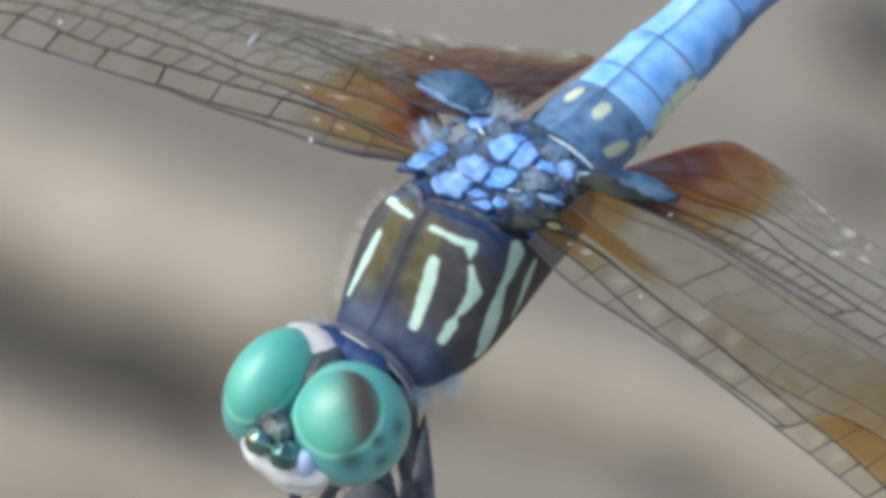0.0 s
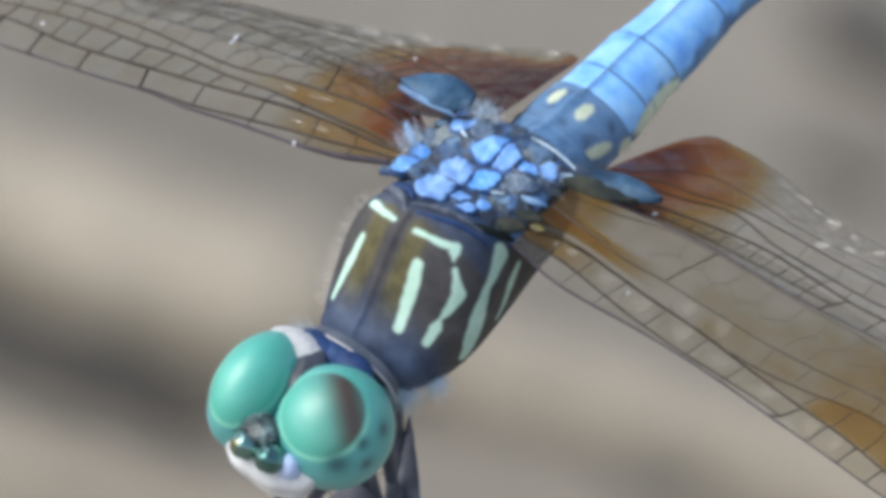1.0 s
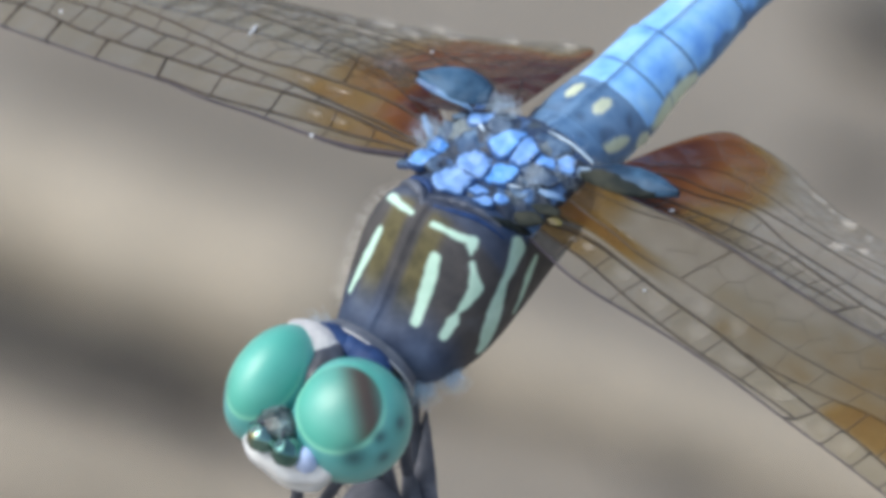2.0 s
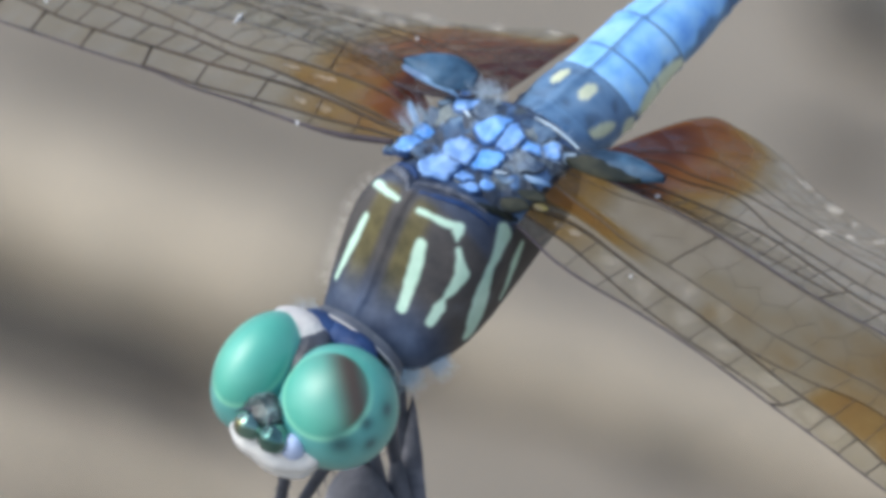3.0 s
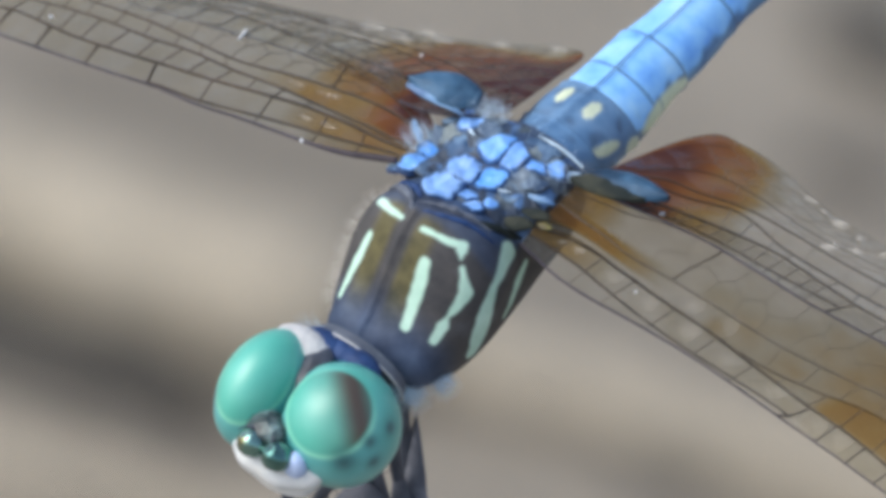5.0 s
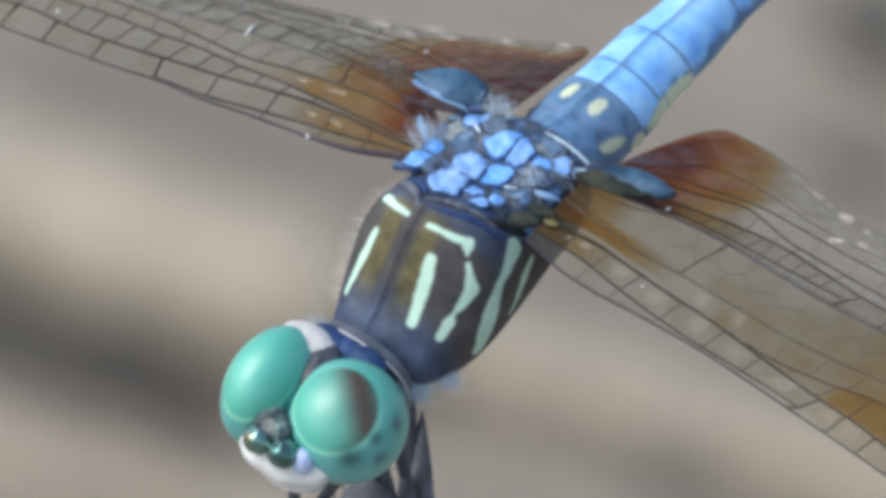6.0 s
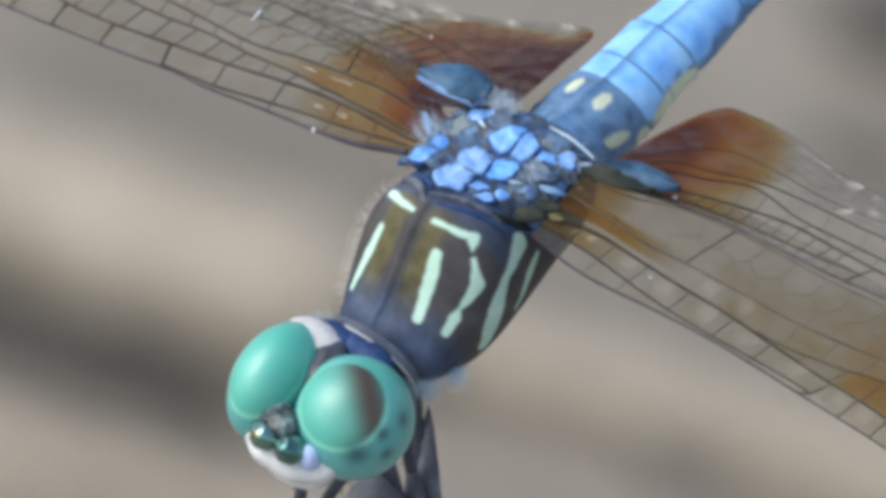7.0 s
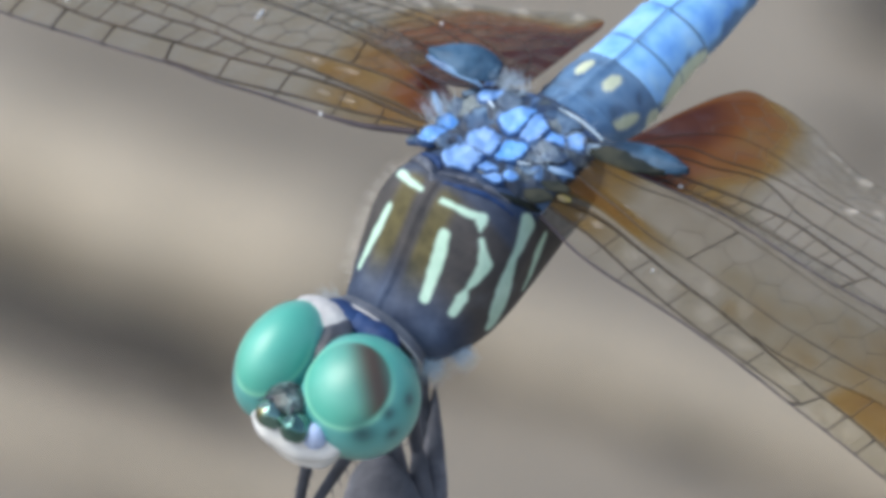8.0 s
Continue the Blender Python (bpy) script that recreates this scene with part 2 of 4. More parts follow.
SHINY = shiny_film("shiny_wing_cell", 0.042, 0.3)
SATIN = shiny_film("satin_wing_cell", 0.014, 0.42)
STEM = plain("grey_dry_stem", [(0.3, (0.045, 0.047, 0.06)), (0.5, (0.11, 0.115, 0.14)), (0.7, (0.25, 0.25, 0.28))], 500.0, rough=0.75, bump_scale=1500.0, bump_strength=0.8)


def soil():
    m, nt, ln, b = material("soil")
    tc = nt.new("ShaderNodeTexCoord")
    n1 = node(nt, "ShaderNodeTexNoise", Scale=28.0, Detail=8.0, Roughness=0.65)
    n2 = node(nt, "ShaderNodeTexNoise", Scale=500.0, Detail=4.0)
    ln.new(tc.outputs["Object"], n1.inputs["Vector"])
    ln.new(tc.outputs["Object"], n2.inputs["Vector"])
    r = ramp(nt, [(0.3, (0.152, 0.132, 0.104)), (0.5, (0.222, 0.194, 0.156)), (0.7, (0.3, 0.265, 0.217))])
    ln.new(n1.outputs[0], r.inputs[0])
    ln.new(r.outputs[0], b.inputs["Base Color"])
    bp = node(nt, "ShaderNodeBump", Strength=0.6, Distance=0.002)
    ln.new(n2.outputs[0], bp.inputs["Height"])
    ln.new(bp.outputs[0], b.inputs["Normal"])
    b.inputs["Roughness"].default_value = 0.9
    return m


SOIL = soil()
BARK = plain("pale_bark", [(0.3, (0.255, 0.221, 0.17)), (0.5, (0.325, 0.284, 0.223)), (0.7, (0.388, 0.344, 0.276))], 60.0, rough=0.85, bump_scale=700.0, bump_strength=0.8)
# dark bark tone, which also stands in for shade below the pale sticks
BARK_AND_SHADE = plain("dark_bark_and_shade", [(0.3, (0.03, 0.028, 0.026)), (0.7, (0.095, 0.09, 0.08))], 80.0, rough=0.9, bump_scale=700.0, bump_strength=0.8)


# ---------------------------------------------------------------- mesh helpers
class Shape:
    """Collects vertices (millimetres), faces and point attributes of one mesh."""

    def __init__(self):
        self.v, self.f, self.a = [], [], {}

    def add(self, verts, faces):
        k = len(self.v)
        self.v += [tuple(p) for p in verts]
        self.f += [tuple(i + k for i in f) for f in faces]
        return self

    def grid(self, pts, close_u=False, close_v=False):
        """pts: an n x m array of places."""
        n, m = len(pts), len(pts[0])
        faces = []
        for i in range(n if close_u else n - 1):
            for j in range(m if close_v else m - 1):
                faces.append((i * m + j, ((i + 1) % n) * m + j, ((i + 1) % n) * m + (j + 1) % m, i * m + (j + 1) % m))
        return self.add([p for row in pts for p in row], faces)

    def tube(self, pts, radii, sides=6, caps=True):
        pts = [Vector(p) for p in pts]
        rings, side = [], None
        for i, p in enumerate(pts):
            d = (pts[min(i + 1, len(pts) - 1)] - pts[max(i - 1, 0)]).normalized()
            if side is None:
                side = d.orthogonal().normalized()
            side = (side - d * side.dot(d)).normalized()
            up = d.cross(side)
            r = float(radii[i] if hasattr(radii, "__len__") else radii)
            rings.append([p + r * (math.cos(a) * side + math.sin(a) * up) for a in np.arange(sides) * 2 * math.pi / sides])
        k = len(self.v)
        self.grid(rings, close_v=True)
        if caps:
            self.f.append(tuple(k + i for i in reversed(range(sides))))
            self.f.append(tuple(k + (len(pts) - 1) * sides + i for i in range(sides)))
        return self

    def ball(self, centre, radii, nu=20, nv=14, turn=None, bend=None):
        """An ellipsoid; bend takes and gives a unit place before it is sized."""
        rows = []
        for j in range(nv + 1):
            th = math.pi * j / nv
            row = []
            for i in range(nu):
                ph = 2 * math.pi * i / nu
                p = Vector((math.sin(th) * math.cos(ph), math.sin(th) * math.sin(ph), math.cos(th)))
                if bend:
                    p = bend(p)
                p = Vector((p.x * radii[0], p.y * radii[1], p.z * radii[2]))
                if turn:
                    p = turn @ p
                row.append(p + Vector(centre))
            rows.append(row)
        return self.grid(rows, close_v=True)


def part(name, shape, mat, parent=None, label="", smooth=True, scale=MM):
    me = bpy.data.meshes.new(name)
    me.from_pydata([(x * scale, y * scale, z * scale) for x, y, z in shape.v], [], shape.f)
    for key, values in shape.a.items():
        me.attributes.new(key, "FLOAT", "POINT").data.foreach_set("value", np.asarray(values, dtype=np.float32))
    me.polygons.foreach_set("use_smooth", [smooth] * len(me.polygons))
    me.materials.append(mat)
    me.update()
    ob = new(name, me)
    if parent:
        ob.parent = parent
    if label:
        tagged(ob, label)
    return ob


def smooth_curve(knots, x):
    """A soft line through (x, value) knots."""
    kx = np.array([k[0] for k in knots], float)
    ky = np.array([k[1] for k in knots], float)
    o = np.argsort(kx)
    kx, ky = kx[o], ky[o]
    d = np.gradient(ky, kx)
    x = np.clip(x, kx[0], kx[-1])
    i = np.clip(np.searchsorted(kx, x) - 1, 0, len(kx) - 2)
    h = kx[i + 1] - kx[i]
    u = (x - kx[i]) / h
    return ((1 + 2 * u) * (1 - u) ** 2 * ky[i] + u * (1 - u) ** 2 * h * d[i] + u * u * (3 - 2 * u) * ky[i + 1] + u * u * (u - 1) * h * d[i + 1])


def step(a, b, x):
    t = np.clip((x - a) / (b - a), 0, 1)
    return t * t * (3 - 2 * t)


def wobble(p, size, amount, seed=0.0):
    return amount * noise.noise(Vector(p) / size + Vector((seed, seed * 1.7, -seed)))


# ---------------------------------------------------------------- ground and its litter
ground = Shape()
edge = [-300, -60, -12, -3, -1, -0.4, -0.2, 0, 0.2, 0.4, 0.7, 1.0, 1.6, 4, 15, 70, 300]
ground.grid([[(x, y, 0.0) for x in edge] for y in edge])
ground.f = [tuple(reversed(f)) for f in ground.f]
tagged(part("ground", ground, SOIL, scale=1.0, smooth=False), "dry grey-brown bare soil far below the perch", "ground", kind="structure")


def ground_at(x, y):
    """The place on the ground that shows at a place of the still picture (its width is 1568)."""
    way = (-W + ((x - 784) * U + (441 - y) * V) * (UNIT / DIST)).normalized()
    return EYE + way * (EYE.z / -way.z)


def fallen_stick(ends, radius, mat, label, lift=0.0, seed=0):
    a, b = ends
    n = 40
    pts, rad = [], []
    for i in range(n):
        t = i / (n - 1)
        p = a.lerp(b, t)
        pts.append((p.x + wobble((t * 9, seed, 0), 1.0, 0.002), p.y + wobble((t * 9, seed, 5), 1.0, 0.002), radius + lift))
        rad.append(radius * (1.0 + 0.12 * wobble((t * 14, seed, 9), 1.0, 1.0)) * (0.35 if i in (0, n - 1) else 1))
    s = Shape().tube(pts, rad, 14)
    tagged(part("fallen_stick", s, mat, scale=1.0), label, "stick")


fallen_stick((ground_at(-1500, -21), ground_at(660, 691)), 0.0055, BARK, "pale weathered stick lying on bare soil", seed=1)
# dark strip that puts the pale stick's shade into colour
fallen_stick((ground_at(-900, 350), ground_at(390, 775)), 0.0019, BARK_AND_SHADE, "dark strip standing in for shade beside a pale stick", seed=2)
fallen_stick((ground_at(1490, 60), ground_at(1700, 170)), 0.0020, BARK_AND_SHADE, "short dark twig on bare soil", seed=4)
fallen_stick((ground_at(1410, 285), ground_at(1600, 345)), 0.0010, BARK_AND_SHADE, "thin dark twig on bare soil", seed=5)
fallen_stick((ground_at(-400, 690), ground_at(620, 1030)), 0.0018, BARK, "thin pale weathered stick lying on bare soil", seed=6)
fallen_stick((ground_at(620, 600), ground_at(2300, 1153)), 0.0024, BARK, "pale weathered stick end lying on bare soil", seed=7)
# small dark strip that deepens the shade below the right-hand pale stick
fallen_stick((ground_at(1110, 800), ground_at(1230, 860)), 0.0008, BARK_AND_SHADE, "dark strip deepening the shade below a pale stick", seed=8)


# ---------------------------------------------------------------- the dragonfly
# Its own space in millimetres: x to its right, y to its head, z to its back; the middle of the back between the wings is the middle.
BODY_R = Vector((-0.77954, 0.46229, -0.42262))
BODY_F = Vector((-0.61471, -0.69412, 0.37461))
BODY_D = Vector((-0.12017, 0.55181, 0.82527))


def in_world(p):
    return p.x * U + p.y * V + p.z * W


TURN = Matrix((in_world(BODY_R), in_world(BODY_F), in_world(BODY_D))).transposed()
BODY = Matrix.Translation(P0 + UNIT * (86 * U + 171 * V)) @ TURN.to_4x4()
dragonfly = new("dragonfly")
dragonfly.empty_display_size = 0.005
dragonfly.matrix_world = BODY
tagged(dragonfly, "blue dragonfly with turquoise eyes, perched on a dry grey stem", "dragonfly")


# y, half width, top, bottom of the thorax from front to rear
THORAX = [(7.5, 0.7, -2.4, -3.2), (7.0, 1.7, -1.85, -3.8), (6.2, 2.2, -1.3, -4.4), (5.0, 2.6, -0.15, -4.9), (3.8, 2.8, 0.9, -5.0),
          (3.1, 2.78, 1.05, -5.0), (2.2, 2.65, 0.55, -5.0), (1.0, 2.5, 0.0, -4.9), (-1.0, 2.35, -0.1, -4.8), (-2.1, 1.9, -0.75, -4.6), (-2.8, 1.2, -1.7, -4.2)]


def thorax_place(y, th):
    """th runs from the back (0) down its right side to the belly (pi)."""
    a, zt, zb = (smooth_curve([(k[0], k[i]) for k in THORAX], y) for i in (1, 2, 3))
    c, s = np.cos(th), np.sin(th)
    n = 2.0 / 2.25
    x = a * np.sign(s) * np.abs(s) ** n
    z = (zt + zb) / 2 + (zt - zb) / 2 * np.sign(c) * np.abs(c) ** n
    z = z + 0.12 * np.exp(-((x - 0.37) / 0.12) ** 2) * (c > 0) * step(7.2, 6.4, y) * step(2.8, 3.4, y)
    return x, y + 0.0 * x, z


# pale side stripes, first those of the left flank: x, y, z, half width
STRIPES = [
    [(-0.79, 4.42, 0.34, 0.19), (-0.91, 5.10, -0.35, 0.23), (-0.98, 6.03, -1.28, 0.17)],
    [(-0.22, 3.71, 0.94, 0.09), (-1.19, 3.58, 0.79, 0.12), (-1.6, 3.33, 0.60, 0.15), (-1.62, 3.49, 0.56, 0.19), (-1.73, 3.71, 0.42, 0.06)],
    [(-1.90, 3.89, 0.20, 0.08), (-2.24, 4.28, -0.47, 0.25), (-2.18, 4.67, -0.78, 0.19), (-2.05, 5.10, -1.05, 0.08), (-2.01, 5.39, -1.30, 0.21), (-1.95, 5.82, -1.67, 0.14)],
    [(-2.3, 2.10, -0.70, 0.36), (-2.66, 3.38, -0.86, 0.16), (-2.74, 3.96, -1.42, 0.33), (-2.73, 4.39, -2.12, 0.38), (-2.60, 4.85, -2.98, 0.26)],
    [(-2.53, 1.67, -1.70, 0.11), (-2.67, 2.35, -1.98, 0.24), (-2.74, 3.28, -2.70, 0.1)],
    [(1.55, 4.42, 0.05, 0.12), (1.68, 5.10, -0.70, 0.19), (1.82, 6.05, -1.72, 0.09)],
    [(0.66, 3.71, 0.89, 0.07), (1.22, 3.64, 0.76, 0.12), (1.92, 3.35, 0.37, 0.14)]]


def line_distance(p, line):
    """How far places lie from a line of (x, y, z, half width), less that half width."""
    best = np.full(len(p), 9.0)
    for a, b in zip(line[:-1], line[1:]):
        a, b = np.array(a), np.array(b)
        d = b[:3] - a[:3]
        t = np.clip(((p - a[:3]) @ d) / (d @ d), 0, 1)
        q = a[:3] + t[:, None] * d
        best = np.minimum(best, np.linalg.norm(p - q, axis=1) - (a[3] + t * (b[3] - a[3])))
    return best


def build_thorax():
    ys = np.linspace(7.5, -2.8, 190)
    ths = np.linspace(-math.pi, math.pi, 260, endpoint=False)
    pts = np.stack(thorax_place(*np.meshgrid(ys, ths, indexing="ij")), -1).tolist()
    s = Shape().grid(pts, close_v=True)
    p = np.array(s.v)
    pale = np.zeros(len(p))
    jag = np.array([wobble(v, 0.35, 0.05) for v in p.tolist()])
    for line in STRIPES:
        pale = np.maximum(pale, step(0.05, -0.05, line_distance(p, line) + jag))
    front = step(3.0, 3.6, p[:, 1]) * step(7.0, 5.4, p[:, 1])
    ax = np.abs(p[:, 0] - 0.37)
    s.a = {"pale": pale,
           "olive": front * step(0.25, 0.5, ax) * step(1.35, 0.9, ax) * step(-4.0, -2.5, p[:, 2]) * 0.7,
           "bloom": np.clip(0.9 * step(3.5, 3.1, p[:, 1]) * step(-1.5, 0.0, p[:, 2]) + 1.5 * step(5.2, 6.6, p[:, 1]) + step(-3.0, -5.5, p[:, 2]) * 0.7 + 2.0 * step(2.6, 1.8, p[:, 1]) * step(-1.2, -0.3, p[:, 2]) + 1.6 * step(0.5, -1.5, p[:, 1]), 0, 2) * 0.38}
    s.f = [tuple(reversed(f)) for f in s.f]
    return part("thorax", s, THORAX_MAT, dragonfly, "dark brown thorax with pale green side stripes")


thorax = build_thorax()


def shoulder_fold(knots, r, mat, label):
    """A fold of skin that lies on the shoulders between the stripes and the wing roots."""
    line = []
    for t in np.linspace(0, len(knots) - 1, 40).tolist():
        x, y, lift = (float(smooth_curve([(i, k[c]) for i, k in enumerate(knots)], t)) for c in range(3))
        a, zt, zb = (float(smooth_curve([(k[0], k[i]) for k in THORAX], np.float64(y))) for i in (1, 2, 3))
        z = (zt + zb) / 2 + (zt - zb) / 2 * max(0.0, 1 - min(1.0, abs(x) / a) ** 2.25) ** (1 / 2.25)
        line.append((x, y, z + lift + wobble((x, y, r), 0.3, 0.04)))
    part("shoulder_fold", Shape().tube(line, [r * (0.35 + 0.65 * math.sin(math.pi * i / 39)) * (1 + 0.5 * noise.noise(Vector((i * 0.3, r * 40, 0)))) for i in range(40)], 10), mat, thorax, label)



# neck shield, in three lobes
def shoulders():
    shoulder_fold([(0.5, 3.0, 0.03), (-0.2, 2.62, 0.06), (-1.0, 2.3, 0.06), (-1.7, 2.15, 0.03)], 0.11, COLLAR, "grey fold of skin")
    shoulder_fold([(0.15, 3.2, 0.0), (-0.6, 2.95, 0.02), (-1.3, 2.6, 0.02), (-2.0, 2.4, 0.0)], 0.09, NAVY, "dark navy fold of skin")
    shoulder_fold([(2.3, 2.5, 0.05), (1.6, 2.65, 0.08), (0.9, 2.95, 0.06), (0.45, 3.35, 0.0)], 0.16, COLLAR, "grey fold of skin")
    shoulder_fold([(2.2, 2.2, 0.1), (1.6, 2.3, 0.1), (1.0, 2.5, 0.08), (0.6, 2.75, 0.0)], 0.14, NAVY, "dark navy fold of skin")
    shoulder_fold([(-1.3, 2.2, 0.05), (-1.7, 1.95, 0.1), (-2.1, 1.6, 0.08), (-2.3, 1.2, 0.0)], 0.13, OLIVE, "dark olive fold of skin")


shoulders()


def neck():
    s = Shape()
    s.ball((0, 8.1, -1.9), (1.35, 0.9, 1.2))
    s.ball((0.75, 8.2, -1.15), (0.85, 0.55, 0.6))
    s.ball((-0.75, 8.2, -1.15), (0.85, 0.55, 0.6))
    s.ball((0, 9.0, -1.9), (0.8, 0.9, 0.8))
    part("neck_shield", s, NAVY, dragonfly, "dark navy neck shield")
    r = Shape()
    rows = []
    for u, y in ((0.55, 7.25), (0.8, 7.45), (1.0, 7.7)):
        rows.append([((1.55 + 0.4 * u) * math.sin(g), y + 0.12 * math.cos(g), -2.4 + (1.2 + 0.5 * u) * math.cos(g)) for g in np.linspace(-1.9, 1.9, 40)])
    r.grid(rows)
    part("collar_rim", Shape().tube(rows[-1], 0.04, 8), PAD, dragonfly, "pale grey rim of the collar")
    part("neck_collar", r, COLLAR, dragonfly, "grey flared collar behind the neck")


neck()

# ---- head
HEAD = Vector((0.0, 10.06, -1.75))


def build_head():
    s = Shape()
    s.ball(HEAD + Vector((0, -0.45, -0.3)), (2.6, 1.2, 1.6), 28, 18)
    head = part("head", s, DARK, dragonfly, "dark back of the head between the eyes")
    for side in (1, -1):
        e = Shape()
        c = HEAD + (Vector((1.52, 0.28, 0.05)) if side > 0 else Vector((-1.35, 0.0, 0.0)))
        size = (1.4, 2.14, 2.12) if side > 0 else (2.02, 2.05, 2.12)
        nu, nv = 96, 72
        e.ball((0, 0, 0), size, nu, nv)
        d = np.array(e.v) / np.array(size)
        lat = d[:, 0] * side
        # dorsal cap and what lies within and below it
        axis = np.array([-0.10, 0.29, 0.95] if side > 0 else [0.122, 0.303, 0.945])
        wide = 51.5 if side > 0 else 46.5
        axis /= np.linalg.norm(axis)
        dd = np.stack([lat, d[:, 1], d[:, 2]], 1)
        ang = np.degrees(np.arccos(np.clip(dd @ axis, -1, 1)))
        low = step(wide - 1.5, wide + 2.5, ang) * (0.35 + 0.65 * step(-0.4, 0.4, d[:, 1]))
        rim = np.exp(-((ang - wide) / 2.2) ** 2) * step(-0.55, 0.2, d[:, 1])
        across = dd[:, 0] - 1.15 * dd[:, 1]
        patch = np.maximum((0.42 * step(-1.0, 0.35, across) + 0.58 * step(-0.22, 0.5, across)) * (1 - 0.3 * step(0.55, 0.95, across)), 0.32 * step(wide - 16.0, wide - 5.0, ang) * step(-0.9, -0.1, across)) * step(wide - 0.5, wide - 5.0, ang) * (side < 0)
        spot = np.zeros(len(d))
        for sx, sy, sz, w in ((0.665, 0.676, 0.32, 0.24), (0.86, 0.2, 0.47, 0.13), (0.95, 0.3, 0.1, 0.14), (0.9, -0.25, 0.35, 0.15)):
            q = np.array([sx, sy, sz])
            q /= np.linalg.norm(q)
            spot = np.maximum(spot, np.exp(-(np.linalg.norm(dd - q, axis=1) / w) ** 2 * 1.2))
        e.a = {"low": low, "brown": patch, "rim": rim, "spot": spot}
        verts = []
        for x, y, z in e.v:
            p = Vector((x, y, z)) + c
            if p.x * side < 0.02:
                p.x = 0.02 * side
            verts.append(tuple(p))
        e.v = verts
        part("eye", e, EYE_MAT, head, "large turquoise compound eye with a brown patch")
    def dimple(p):
        return p * (1.0 + wobble(p, 0.5, 0.1, 9.0))

    for side in (1, -1):
        f = Shape().ball(HEAD + Vector((side * 0.5 - 0.18, 2.38, 0.6)), (0.54, 0.52, 0.52), 24, 16, bend=dimple)
        part("frons_lobe", f, METAL, head, "shiny metallic green-black forehead lobe")
    v = Shape()
    def rough(p):
        return p * (1.0 + wobble(p, 0.35, 0.2, 3.0))

    v.ball(HEAD + Vector((0.1, 1.75, 0.82)), (0.72, 0.62, 0.42), 28, 18, bend=rough)
    part("vertex", v, VERTEX, head, "grey bump between the eyes")
    w = Shape()

    def lumpy(p):
        return p * (1.0 + wobble(p, 0.6, 0.12, 5.0) - 0.1 * math.exp(-((p.z + 0.25) / 0.12) ** 2))

    w.ball(HEAD + Vector((-0.17, 1.93, -0.45)), (1.78, 1.0, 1.04), 48, 32, bend=lumpy)
    part("face", w, WHITE, head, "white lumpy face below the eyes")
    j = Shape()
    j.ball(HEAD + Vector((-0.25, 1.6, -1.3)), (1.3, 0.85, 0.9), 32, 20, bend=lumpy)
    part("lip", j, WHITE, head, "white lower lip")
    for side in (1, -1):
        m = Shape()
        m.ball(HEAD + (Vector((0.95, 2.2, -0.4)) if side > 0 else Vector((-1.2, 2.12, 0.2))), (0.42, 0.42, 0.55), 18, 12)
        part("mandible", m, PALE_BLUE if side < 0 else WHITE, head, "pale blue cheek plate" if side < 0 else "white cheek plate")
        a = Shape()
        base = HEAD + Vector((side * 0.4, 2.1, 1.1))
        a.tube([base, base + Vector((side * 0.15, 0.25, 0.2)), base + Vector((side * 0.3, 0.5, 0.2))], [0.07, 0.04, 0.01], 6)
        part("antenna", a, DARK, head, "short dark bristle feeler")
    t = Shape()
    t.ball(HEAD + Vector((0.3, -0.85, 0.98)), (0.62, 0.85, 0.34), 20, 14, bend=dimple)
    part("occiput", t, DARK, head, "dark wedge between the eyes")
    o = Shape()
    o.ball(HEAD + Vector((1.15, -1.3, 0.8)), (1.15, 0.75, 0.62), 20, 14, bend=lumpy)
    part("occiput_pad", o, PAD, head, "pale hairy pad behind the eyes")
    return head


head = build_head()


# ---- wing bases: close-packed blue plates on the back
def clipped(poly, mid, normal):
    """The part of a polygon on the far side of a line."""
    out = []
    for a, b in zip(poly, poly[1:] + poly[:1]):
        da, db = (a - mid).dot(normal), (b - mid).dot(normal)
        if da <= 0:
            out.append(a)
        if (da < 0) != (db < 0) and da != db:
            out.append(a.lerp(b, da / (da - db)))
    return out


def back_height(x, y):
    a, zt, zb = (float(smooth_curve([(k[0], k[i]) for k in THORAX], np.float64(y))) for i in (1, 2, 3))
    u = min(1.0, abs(x) / (a + 0.9))
    return (zt + zb) / 2 + (zt - zb) / 2 * (1 - u ** 2.6) ** 0.45


